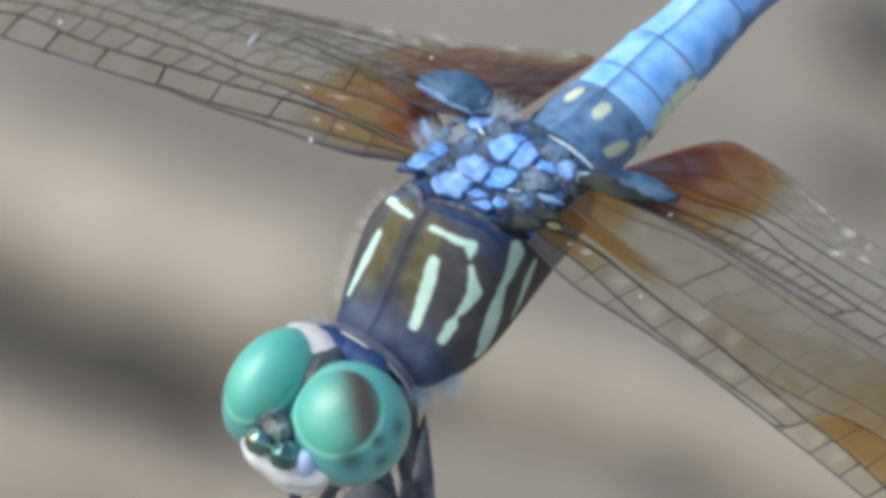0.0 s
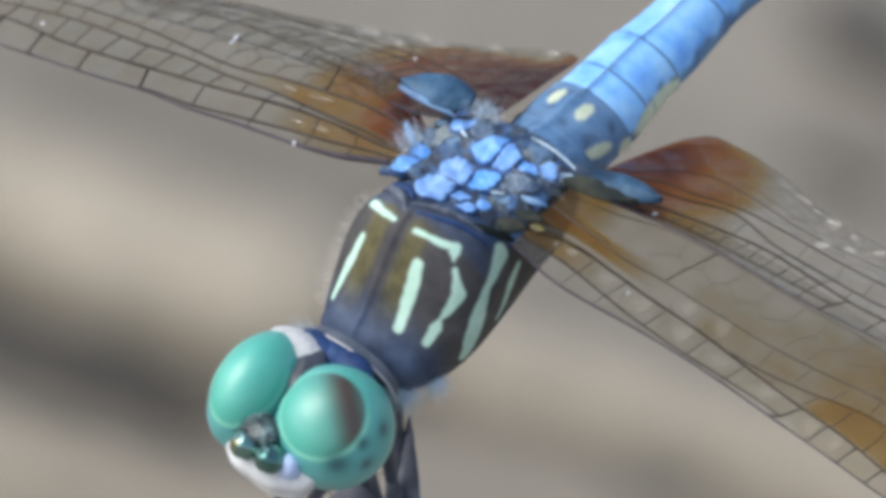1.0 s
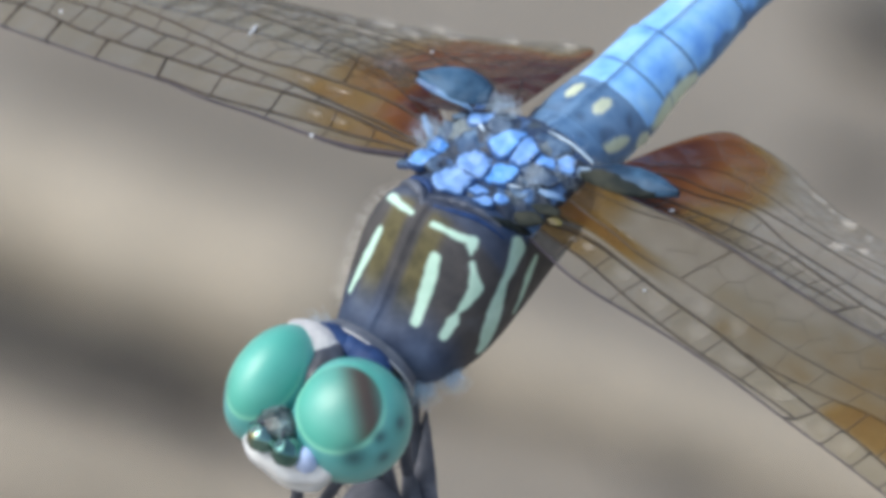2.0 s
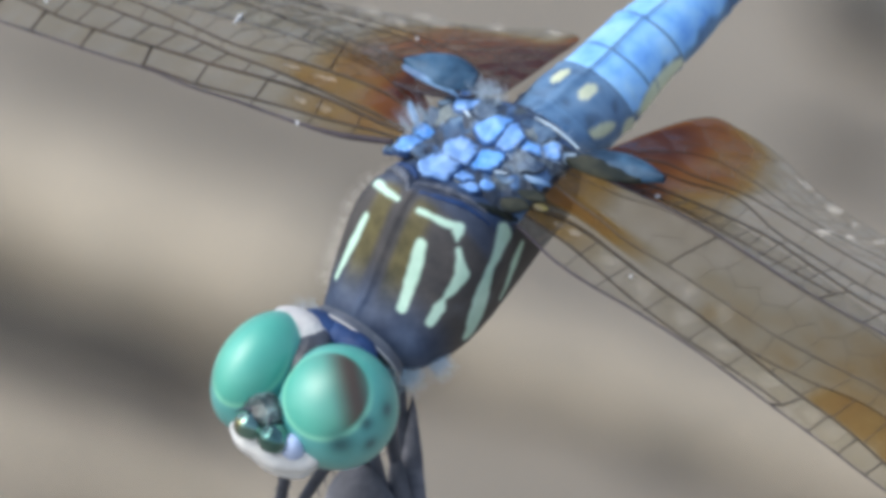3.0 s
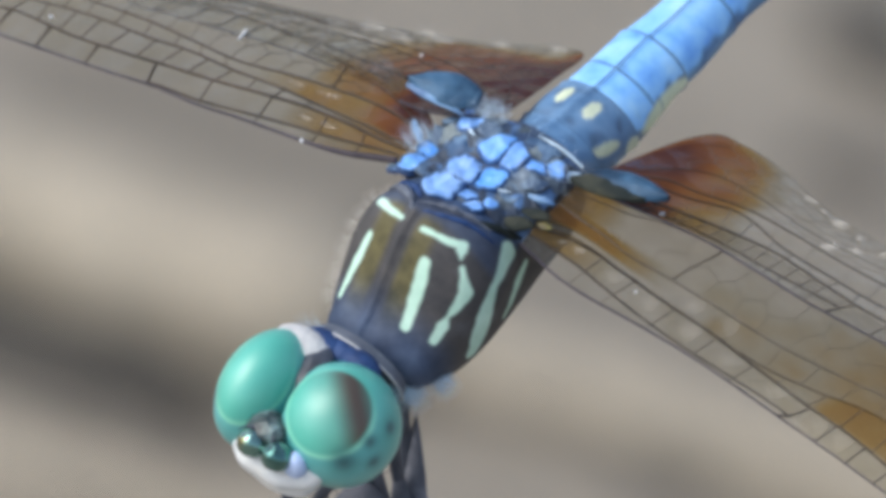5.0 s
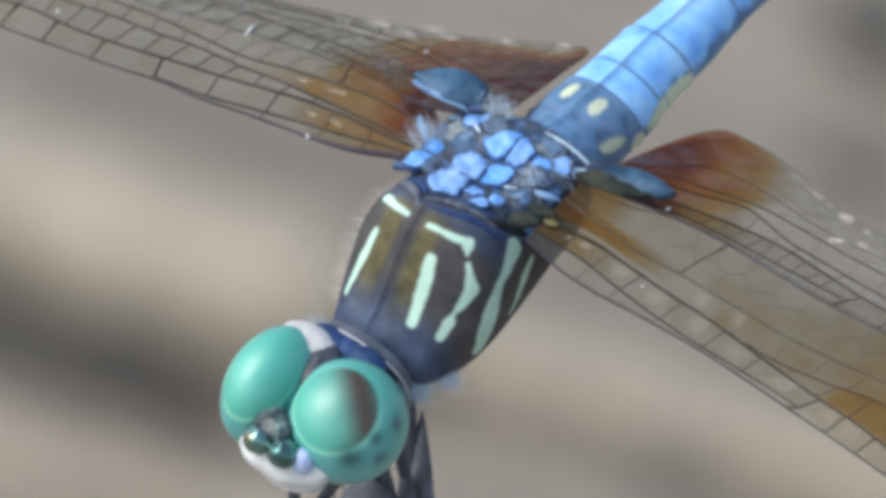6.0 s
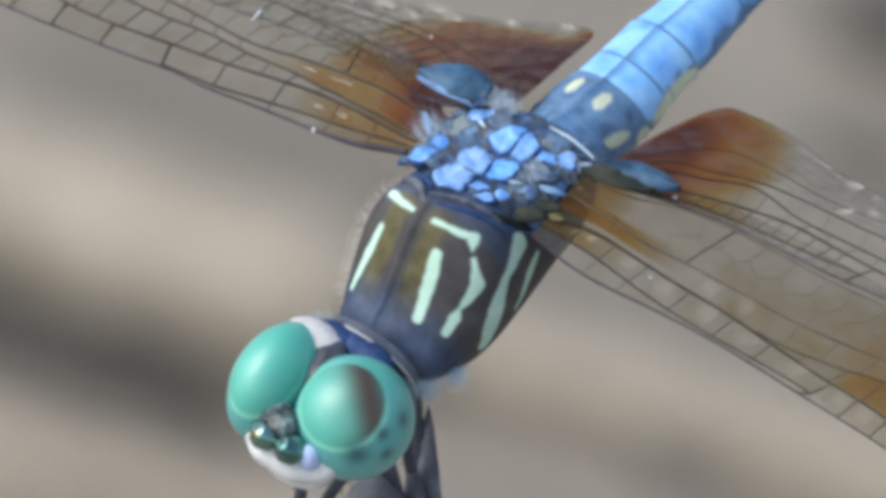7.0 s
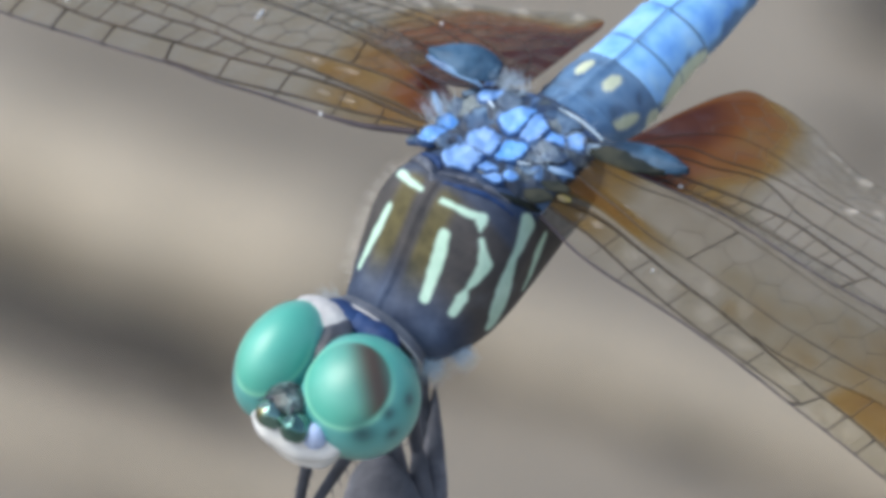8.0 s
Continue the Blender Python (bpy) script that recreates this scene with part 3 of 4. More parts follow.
# plates on the back: place, half length and half width, turn in degrees, 1 dull fold, 2 bright plate, 3 pale lip
# painted for a highlight, then tilt to x and y and how far it stands up
SCLERITES = [(0.48, 1.71, 0.58, 0.54, 38, 2, 0.0, 0.1, 0.2), (0.53, 0.66, 0.78, 0.4, 5, 2, 0.0, 0.25, 0.14), (-0.45, 0.52, 0.5, 0.36, 23, 2, -0.1, 0.3, 0.16),
             (0.09, -0.51, 0.7, 0.41, 62, 2, 0.25, 0.1, 0.16), (-0.53, -0.62, 0.64, 0.37, 66, 2, -0.3, 0.1, 0.18),
             (-0.29, 1.54, 0.3, 0.2, 10, 2, 0.0, 0.2, 0.12), (-0.75, 1.78, 0.3, 0.2, 12, 2, 0.0, 0.4, 0.1), (-1.09, 1.34, 0.2, 0.19, 0, 2, 0.0, 0.4, 0.12),
             (2.4, 1.22, 0.4, 0.46, 5, 2, 0.3, 0.2, 0.16), (2.35, 0.56, 0.4, 0.25, 0, 2, 0.2, 0.0, 0.14), (2.95, 1.5, 0.22, 0.18, 10, 2, 0.3, 0.2, 0.1), (2.85, 0.95, 0.25, 0.15, 10, 1, 0.2, 0.0, 0.1),
             (1.75, -1.12, 0.38, 0.5, 26, 2, 0.2, 0.0, 0.16), (2.4, -0.95, 0.3, 0.2, 40, 1, 0.2, 0.0, 0.12),
             (-1.37, -0.74, 0.38, 0.2, 13, 2, -0.2, 0.2, 0.12), (-1.82, -1.16, 0.32, 0.3, 25, 2, -0.2, 0.2, 0.12), (-2.2, -1.42, 0.28, 0.14, 50, 3, -0.2, 0.2, 0.1),
             (-1.58, -0.25, 0.42, 0.27, 27, 1, 0.0, 0.2, 0.03), (-1.01, -1.46, 0.6, 0.35, 0, 1, 0.0, 0.0, 0.04), (2.2, -0.1, 0.5, 0.34, 157, 1, 0.1, 0.0, 0.02), (1.27, 0.0, 0.41, 0.37, 46, 1, 0.0, 0.0, 0.0),
             (0.9, -1.06, 0.36, 0.3, 0, 1, 0.0, 0.0, 0.05), (-1.2, 0.5, 0.3, 0.3, 0, 1, 0.0, 0.2, 0.0), (1.5, 1.3, 0.4, 0.34, 20, 1, 0.1, 0.2, 0.0)]


def back_plates():
    for i, (x, y, ra, rb, turn, kind, lean_x, lean_y, high) in enumerate(SCLERITES):
        p = Vector((x, y))
        k = radians(turn)
        poly = []
        for g in np.linspace(0, 2 * math.pi, 36, endpoint=False).tolist():
            u, v = 1.32 * ra * math.copysign(abs(math.cos(g)) ** 0.8, math.cos(g)), 1.32 * rb * math.copysign(abs(math.sin(g)) ** 0.8, math.sin(g))
            poly.append(p + Vector((u * math.cos(k) - v * math.sin(k), u * math.sin(k) + v * math.cos(k))))
        for m, (x2, y2, ra2, rb2, *rest) in enumerate(SCLERITES):
            if m != i and poly:
                q = Vector((x2, y2))
                d = (q - p).length
                share = 0.5 + (ra * rb - ra2 * rb2) / (2 * d * d)
                poly = clipped(poly, p + (q - p) * share, (q - p).normalized())
        if len(poly) < 3:
            continue
        c = sum(poly, Vector((0, 0))) / len(poly)
        edge = []
        for a, b in zip(poly, poly[1:] + poly[:1]):
            n = max(1, int((b - a).length / 0.04))
            edge += [a.lerp(b, t / n) for t in range(n)]
        lean = Vector((lean_x, lean_y))
        rows, rim = [], []
        for f, h in ((1.0, -1.6), (0.99, -0.4), (0.97, 0.3), (0.93, 0.7), (0.86, 0.88), (0.76, 0.95), (0.62, 0.98), (0.45, 1.0), (0.3, 1.0), (0.15, 1.0), (0.02, 1.0)):
            row = []
            for e in edge:
                v = c + (e - c) * (f * (1 - 0.12 * noise.noise(Vector((e.x * 3, e.y * 3, i * 1.7)))))
                z = back_height(c.x, c.y) * 0.35 + back_height(v.x, v.y) * 0.65 + high * h + 0.5 * lean.dot(v - c) * max(h, 0)
                row.append((v.x, v.y, z + wobble((v.x, v.y, i), 0.5, 0.16) + wobble((v.x, v.y, i + 40), 0.2, 0.035)))
                rim.append(float(step(0.78, 0.99, f + 0.12 * noise.noise(Vector((v.x * 5, v.y * 5, i * 0.9))))))
            rows.append(row)
        s = Shape().grid(rows, close_v=True)
        s.a = {"rim": rim}
        part("back_plate", s, (None, DULL, BLUE, PALE_RIDGE)[kind], thorax, ("", "dull blue-grey fold", "bright blue plate", "pale blue lip painted for a highlight")[kind])
    # pale lips along the hind edges of some plates: whitish edges and painted highlights
    for pts, r in (([(-0.5, 0.8), (-0.85, 0.74), (-1.25, 0.5)], 0.06), ([(1.5, -0.72), (1.28, -0.62), (1.1, -0.55)], 0.07), ([(2.75, -1.25), (2.6, -1.1), (2.35, -0.95)], 0.06),
                   ([(2.3, 1.62), (2.05, 1.55), (1.95, 1.3)], 0.05), ([(-0.55, 1.98), (-0.85, 2.0), (-1.0, 1.8)], 0.045)):
        lip = [Vector((x, y, back_height(x, y) + 0.06)) for x, y in pts]
        line = [(1 - t) ** 2 * lip[0] + 2 * t * (1 - t) * lip[1] + t * t * lip[2] for t in np.linspace(0, 1, 12).tolist()]
        part("plate_lip", Shape().tube(line, [0.9 * r * math.sin(math.pi * (0.1 + 0.8 * i / 11)) for i in range(12)], 8), PALE_RIDGE, thorax, "pale blue plate edge and painted highlight")
    # folded skin between the plates
    rows, pale, blue = [], [], []
    for y in np.linspace(2.05, -2.4, 90).tolist():
        row = []
        for x in np.linspace(-2.35, 2.6, 110).tolist():
            fold = wobble((x, y, 0), 0.5, 0.16, 2.0) + wobble((x + 0.5 * y, y, 0), 0.2, 0.06, 4.0)
            row.append((x, y, back_height(x, y) - 0.02 + fold - 1.2 * max(0.0, (x / 2.7) ** 2 + ((y + 0.1) / 2.3) ** 2 - 0.75)))
            pale.append(float(step(0.02, 0.3, wobble((x, y, 1), 0.55, 0.3, 7.0) + 0.35 * math.exp(-((x - 2.2) ** 2 + (y + 0.2) ** 2) / 0.3) + 0.3 * math.exp(-((x + 0.8) ** 2 + (y + 1.7) ** 2) / 0.5))))
            blue.append(float(step(0.0, 0.35, wobble((x, y, 5), 0.4, 0.7, 1.0))))
        rows.append(row)
    s = Shape().grid(rows)
    s.f = [tuple(reversed(f)) for f in s.f]
    s.a = {"pale": pale, "blue": blue}
    part("back_skin", s, SKIN, thorax, "dark slate folded skin between the blue plates")


back_plates()
ridge = Shape()
ridge.tube([(0.4 - 2.65 * t, -1.91 - 0.15 * math.sin(math.pi * t), -0.72 - 0.12 * (2 * t - 1) ** 2) for t in np.linspace(0, 1, 40).tolist()],
           [(0.05 + 0.08 * noise.noise(Vector((i * 0.5, 3.0, 0.0))) ** 2 + 0.04 * (i / 39) ** 2) * math.sin(math.pi * (0.08 + 0.87 * i / 39)) ** 0.5 for i in range(40)], 8)
part("back_ridge", ridge, PALE_RIDGE, thorax, "pale ridge where the abdomen begins")


# ---- abdomen
# y, height of the axis, half width, half height
ABDOMEN = [(-2.2, -2.7, 1.5, 1.6), (-3.2, -3.2, 1.65, 1.6), (-4.4, -3.6, 1.65, 1.6), (-5.4, -4.05, 1.6, 1.5), (-7.0, -4.45, 1.48, 1.4), (-8.5, -4.8, 1.38, 1.3),
           (-11.5, -5.75, 1.2, 1.2), (-15.0, -6.9, 1.22, 1.1), (-19.0, -8.2, 1.15, 0.95), (-22.5, -9.3, 0.8, 0.7), (-24.0, -9.8, 0.35, 0.35)]
JOINTS = [-2.2, -3.3, -5.4, -8.5, -11.6, -14.7, -17.6, -20.0, -21.8, -23.0, -24.0]


def build_abdomen():
    abdomen = None
    for k, (y0, y1) in enumerate(zip(JOINTS[:-1], JOINTS[1:])):
        s = Shape()
        n = 34
        rows, att = [], {"dusk": [], "line": [], "pale": []}
        for i in range(n + 1):
            t = i / n
            y = y0 + (y1 - y0) * t
            lip = 1.0 + 0.035 * step(0.8, 1.0, t) - 0.02 * step(0.12, 0.0, t) - 0.05 * step(0.985, 1.0, t)
            row = []
            zc, wide, high = (float(smooth_curve([(q[0], q[c]) for q in ABDOMEN], np.float64(y))) for c in (1, 2, 3))
            for th in np.linspace(-math.pi, math.pi, 96, endpoint=False).tolist():
                x, z = wide * math.sin(th), zc + high * math.cos(th)
                keel = 0.07 * math.exp(-(th / 0.07) ** 2)
                row.append((x * lip + 0.25 * float(step(-2.6, -6.0, y)) + 0.2 * float(step(-5.5, -8.5, y)) + 0.4 * float(step(-9.0, -13.0, y)), y, zc + (z - zc) * (lip + keel)))
                a = abs(th)
                dusk, line, pale = 0.0, 0.0, 0.0
                jit = wobble((x, y, z), 0.5, 0.35, 3.0)
                if k <= 1:
                    dusk = (0.8 if k else 0.75) + 0.25 * step(0.0, 0.3, jit)
                    for ty, ta, ry, ra in ((0.56, 0.36, 0.23, 0.135),):
                        if k == 1:
                            pale = max(pale, step(1.15, 0.85, math.hypot((t - ty) / ry, (a - ta) / ra)))
                    if k == 1:
                        pale = max(pale, step(1.2, 0.8, math.hypot((t - 0.25) / 0.3, (a - 1.08 - 0.4 * t) / 0.16)))
                        pale = max(pale, 0.8 * step(1.15, 0.85, math.hypot((t - 0.85) / 0.2, (a - 1.75) / 0.3)))
                else:
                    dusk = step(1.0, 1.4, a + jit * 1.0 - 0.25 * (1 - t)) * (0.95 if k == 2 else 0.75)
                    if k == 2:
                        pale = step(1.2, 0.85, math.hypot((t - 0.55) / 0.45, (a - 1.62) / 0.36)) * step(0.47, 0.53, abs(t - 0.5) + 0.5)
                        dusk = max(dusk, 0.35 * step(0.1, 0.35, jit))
                line = max(step(0.955, 0.985, t), 0.75 * step(0.06, 0.025, a) * step(0.0, 0.1, a + (k > 1)))
                if k == 2:
                    line = max(line, 0.8 * step(0.022, 0.008, abs(t - 0.38)))
                att["dusk"].append(dusk), att["line"].append(line * (1 - pale)), att["pale"].append(pale)
            rows.append(row)
        s.grid(rows, close_v=True)
        s.a = att
        if abdomen is None:
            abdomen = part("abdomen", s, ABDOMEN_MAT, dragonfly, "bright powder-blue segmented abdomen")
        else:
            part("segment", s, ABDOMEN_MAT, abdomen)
    return abdomen


abdomen = build_abdomen()


# ---- wings, each in its own space: x along the span, y to the leading edge, z up
# Heights over the wing's axis of the long veins, from the leading to the trailing edge, at these distances from the hinge.
STATIONS = {"fore": [0, 0.8, 1.8, 3, 4.5, 6.5, 8.5, 10.5, 12.5, 15, 18, 20.5, 22.5], "hind": [0, 0.8, 1.8, 3, 4.5, 6.5, 8.5, 10.5, 12.5, 15, 18, 20, 21.5]}
VEINS_RF = [[0.03, 0.21, 0.44, 0.53, 0.51, 0.45, 0.44, 0.26, 0.25, 0.16, 0.01, -0.35, -2.4],
            [-0.24, -0.22, -0.14, -0.05, 0.0, 0.1, 0.21, 0.17, 0.19, 0.11, -0.03, -0.38, -2.43],
            [-0.56, -0.57, -0.68, -0.82, -0.91, -0.86, -0.76, -0.75, -0.73, -0.8, -1.17, -1.07, -2.46],
            [-0.82, -0.83, -0.98, -1.09, -1.23, -1.45, -1.55, -1.78, -1.82, -2.0, -1.92, -1.63, -2.49],
            [-1.7, -1.72, -1.95, -2.1, -2.12, -2.09, -1.96, -2.18, -2.45, -2.61, -2.57, -2.19, -2.52],
            [-1.8, -2.0, -2.45, -2.9, -3.32, -3.76, -4.01, -4.15, -4.16, -4.07, -3.77, -3.21, -2.55],
            [-2.01, -2.52, -3.19, -3.83, -4.51, -4.87, -5.09, -5.17, -5.19, -5.1, -4.69, -3.91, -2.58]]
VEINS_LF = [[0.79, 0.92, 1.06, 1.01, 0.81, 0.6, 0.52, 0.51, 0.47, 0.46, 0.21, -0.26, -2.4],
            [0.24, 0.2, 0.16, 0.27, 0.4, 0.4, 0.27, 0.24, 0.43, 0.43, 0.18, -0.29, -2.43],
            [-0.07, -0.45, -0.65, -0.64, -0.6, -0.65, -0.57, -0.51, -0.55, -0.35, -0.4, -0.65, -2.46],
            [-0.25, -0.7, -0.85, -0.83, -0.76, -0.79, -0.78, -1.23, -1.9, -2.06, -1.78, -1.57, -2.49],
            [-1.53, -1.48, -1.49, -1.38, -1.56, -1.72, -1.88, -2.26, -2.76, -2.85, -2.66, -2.23, -2.52],
            [-2.32, -2.57, -2.89, -3.48, -3.87, -4.13, -4.31, -4.65, -4.7, -4.52, -4.04, -3.33, -2.55],
            [-2.75, -3.1, -3.53, -4.09, -4.75, -5.08, -5.27, -5.36, -5.38, -5.27, -4.77, -3.94, -2.58]]
VEINS_RH = [[-0.02, 0.48, 0.79, 0.68, 0.23, -0.21, -0.57, -0.86, -1.05, -1.18, -1.48, -1.64, -2.4],
            [-0.11, -0.15, -0.19, -0.34, -0.62, -0.92, -1.1, -1.26, -1.57, -1.93, -2.2, -2.3, -2.75],
            [-0.21, -0.34, -0.55, -0.8, -1.04, -1.34, -1.64, -1.93, -2.19, -2.5, -2.6, -2.5, -2.78],
            [-0.46, -0.65, -1.11, -1.65, -2.28, -2.94, -3.3, -3.35, -3.36, -3.4, -3.09, -2.7, -2.81],
            [-0.53, -1.02, -1.77, -2.43, -2.91, -3.39, -3.7, -3.89, -3.98, -4.0, -3.72, -2.9, -2.84],
            [-0.74, -1.69, -2.88, -3.54, -4.06, -4.44, -4.56, -4.54, -4.46, -4.29, -3.95, -3.23, -2.87],
            [-1.2, -2.77, -4.73, -6.99, -7.21, -6.42, -5.89, -5.53, -5.24, -4.94, -4.5, -3.74, -2.9]]
VEINS_LH = [[0.29, 0.36, 0.31, 0.27, 0.3, 0.59, 0.89, 1.01, 1.01, 0.87, 0.34, -0.47, -2.4],
            [0.14, 0.11, 0.07, -0.05, -0.05, 0.12, 0.3, 0.45, 0.51, 0.51, 0.14, -0.55, -2.43],
            [-0.02, -0.14, -0.3, -0.47, -0.64, -0.71, -0.32, 0.0, -0.05, -0.08, -0.36, -0.86, -2.46],
            [-0.13, -0.59, -1.19, -1.46, -1.93, -1.26, -0.96, -0.75, -0.91, -1.02, -1.24, -1.48, -2.49],
            [-0.4, -1.04, -1.73, -1.88, -2.22, -2.16, -1.93, -1.87, -2.07, -2.21, -2.27, -2.14, -2.52],
            [-0.69, -1.56, -2.58, -3.26, -3.25, -2.85, -2.77, -2.94, -3.06, -3.11, -3.19, -2.94, -2.55],
            [-1.04, -3.31, -5.3, -5.61, -5.38, -4.58, -4.23, -4.1, -4.09, -4.05, -4.01, -3.53, -2.58]]
VEINS = {"rf": VEINS_RF, "lf": VEINS_LF, "rh": VEINS_RH, "lh": VEINS_LH}
# cross veins on the second vein: before the node, the node, and past it
CROSS = {"rf": ([1.7, 3.46, 6.0, 8.5], 10.85, [13.5, 15.8, 17.8, 19.6]), "lf": ([1.02, 2.24, 3.46, 5.1, 6.8, 8.33], 10.57, [11.65, 12.85, 14.0, 15.7, 17.4, 19.2]),
         "rh": ([2.2 + 0.66 * i for i in range(12)], 10.2, [12.0, 13.6, 15.2, 17.0, 18.8]), "lh": ([2.0 + 0.58 * i for i in range(12)], 9.4, [10.8, 12.2, 13.8, 15.6, 17.4])}
GLINT_CELLS = {"rf": [(3.3, -0.45, 0.42, 0.13, -8), (4.4, -0.45, 0.3, 0.12, -5), (5.9, -1.78, 0.4, 0.1, 0), (4.5, -1.75, 0.5, 0.1, 5)],
          "lf": [(2.85, -0.2, 0.4, 0.22, 2), (4.35, -0.1, 0.5, 0.25, 2), (5.95, -0.12, 0.55, 0.26, 0), (7.6, -0.15, 0.5, 0.22, 0), (9.4, -0.15, 0.6, 0.2, 2), (11.35, -0.05, 0.36, 0.3, 0), (12.3, -0.02, 0.4, 0.28, 0),
                 (5.6, -1.15, 0.4, 0.25, 0), (6.9, -1.25, 0.4, 0.28, 0), (1.5, -0.3, 0.3, 0.1, -5), (0.95, -0.2, 0.22, 0.09, -12), (1.85, -1.75, 0.16, 0.07, 20), (2.3, -1.7, 0.24, 0.05, 10)],
          "rh": [(11.2, -4.7, 0.5, 0.22, 10), (9.4, -4.5, 0.45, 0.2, 5), (9.2, -5.5, 0.5, 0.22, 8), (8.0, -5.2, 0.4, 0.2, 5), (6.2, -6.1, 0.4, 0.18, 12), (4.3, -6.9, 0.35, 0.16, 10), (12.4, -4.2, 0.4, 0.16, 8)],
          "lh": [(7.1, -4.0, 0.42, 0.15, 8), (5.7, -4.6, 0.5, 0.08, 18), (6.5, -4.3, 0.25, 0.08, 15), (7.5, -2.35, 0.38, 0.14, -6), (8.3, -3.0, 0.3, 0.12, 10), (8.1, -3.8, 0.2, 0.1, 0), (9.1, -3.5, 0.34, 0.1, -8)]}
FOLDS = [0.0, -0.05, 0.05, -0.03, 0.04, -0.02, 0.0]
VEIN_NAMES = ["costa", "subcosta", "radius_vein", "median_vein", "cubital_vein", "anal_vein", "trailing_edge"]


def wing_lines(key, kind, span):
    fine = np.linspace(0, span, 801)
    lines = np.stack([smooth_curve(list(zip(STATIONS[kind], row)), fine) for row in VEINS[key]], 1)
    for k in range(1, 7):
        lines[:, k] = np.minimum(lines[:, k], lines[:, k - 1] - 0.02)
    lines = lines.tolist()
    turn_in = CROSS[key][1] / span

    def place(s, t):
        """s: share of the span; t: 0 at the leading edge, whole numbers on the long veins, 6 at the trailing edge."""
        row = lines[int(min(max(s, 0.0), 1.0) * 800 + 0.5)]
        i = min(int(t), 5)
        u = t - i
        y = row[i] + (row[i + 1] - row[i]) * u
        f = (y - row[0]) / (row[6] - row[0])
        fade = math.sin(math.pi * min(1.0, s * 1.1 + 0.04)) ** 0.5 if s < 0.95 else 0.2
        flat = 1.0 - float(step(turn_in - 0.12, turn_in, s))          # the second vein's fold runs out at the node
        f0, f1 = FOLDS[i] * (flat if i == 1 else 1), FOLDS[i + 1] * (flat if i == 0 else 1)
        return Vector((s * span, y, (f0 + (f1 - f0) * u) * fade - 0.5 * f * f * fade - 0.8 * s * s))

    return place


def amber_at(key, x, y, t, w):
    """How much amber pigment the film holds: 0 clear to 1 dark red-brown. w wanders between about -0.35 and 0.35."""
    x = x + 2.0 * w
    within = lambda a, b, soft=0.15: float(step(a - soft, a + soft, t) * step(b + soft, b - soft, t))
    if key == "rf":
        return max(max(0.46 * step(9.5, 4.0, x), 0.75 * step(4.0, 0.8, x)) * within(3, 4) * (0.9 + w), 0.42 * step(7.5, 2.0, x) * within(1, 2), 0.32 * step(5.5, 1.0, x) * within(0, 1),
                   0.5 * step(5.0, 1.0, x) * within(2, 3), 0.85 * step(4.6, 0.8, x) * within(3.1, 6.2), 0.6 * step(7.5, 2.5, x) * within(4, 5.2), 1.0 * step(3.6, 1.4, x) * within(4.2, 6.3), 0.1)
    if key == "lf":
        return max(0.5 * step(6.5, 0.6, x) * within(3.2, 4.2), 0.36 * step(4.5, 0.3, x) * within(1, 2.8), 0.42 * step(2.8, 0.2, x) * within(3.8, 6.2),
                   0.37 * step(9.6, 11.9, x - w) * within(2, 3.1, 0.1), 0.28 * step(8.0, 12.0, x) * within(2.9, 5.2, 0.5), 0.19 * step(4.5, 7.5, x) * within(1.9, 4.7, 0.4), 0.13 * step(2.5, 5.5, x) * within(1.0, 2.2), 0.24 * step(5.0, 7.0, x) * within(2.9, 3.8, 0.3) * (0.7 + 2.0 * w), 0.08)
    if key == "rh":
        r = math.hypot(x - 0.6, (y + 3.4) * 0.8) * 0.5
        a = 1.0 * step(4.8, 2.6, r) * (1.0 - 0.2 * step(2.5, 5.0, x)) * (1 - 0.85 * step(5.3, 5.75, t + w * 0.5) * step(2.4, 3.8, x))
        return max(a, 0.97 * step(7.6, 4.6, x) * within(0, 2.4), 0.7 * step(8.8, 5.0, x) * within(0.8, 3.0, 0.4), 0.55 * step(9.0, 4.5, x) * within(3, 5, 0.5), 0.07)
    r = math.hypot(x - 0.6, (y + 2.95) * 0.92)
    a = 0.98 * step(4.9, 3.0, r) * (1.0 - 0.38 * step(1.2, 3.4, x)) * (1 - 0.35 * step(5.7, 6.0, t))
    return max(a, 0.45 * step(6.5, 2.5, x) * within(0.2, 3.2, 0.4), 0.05)


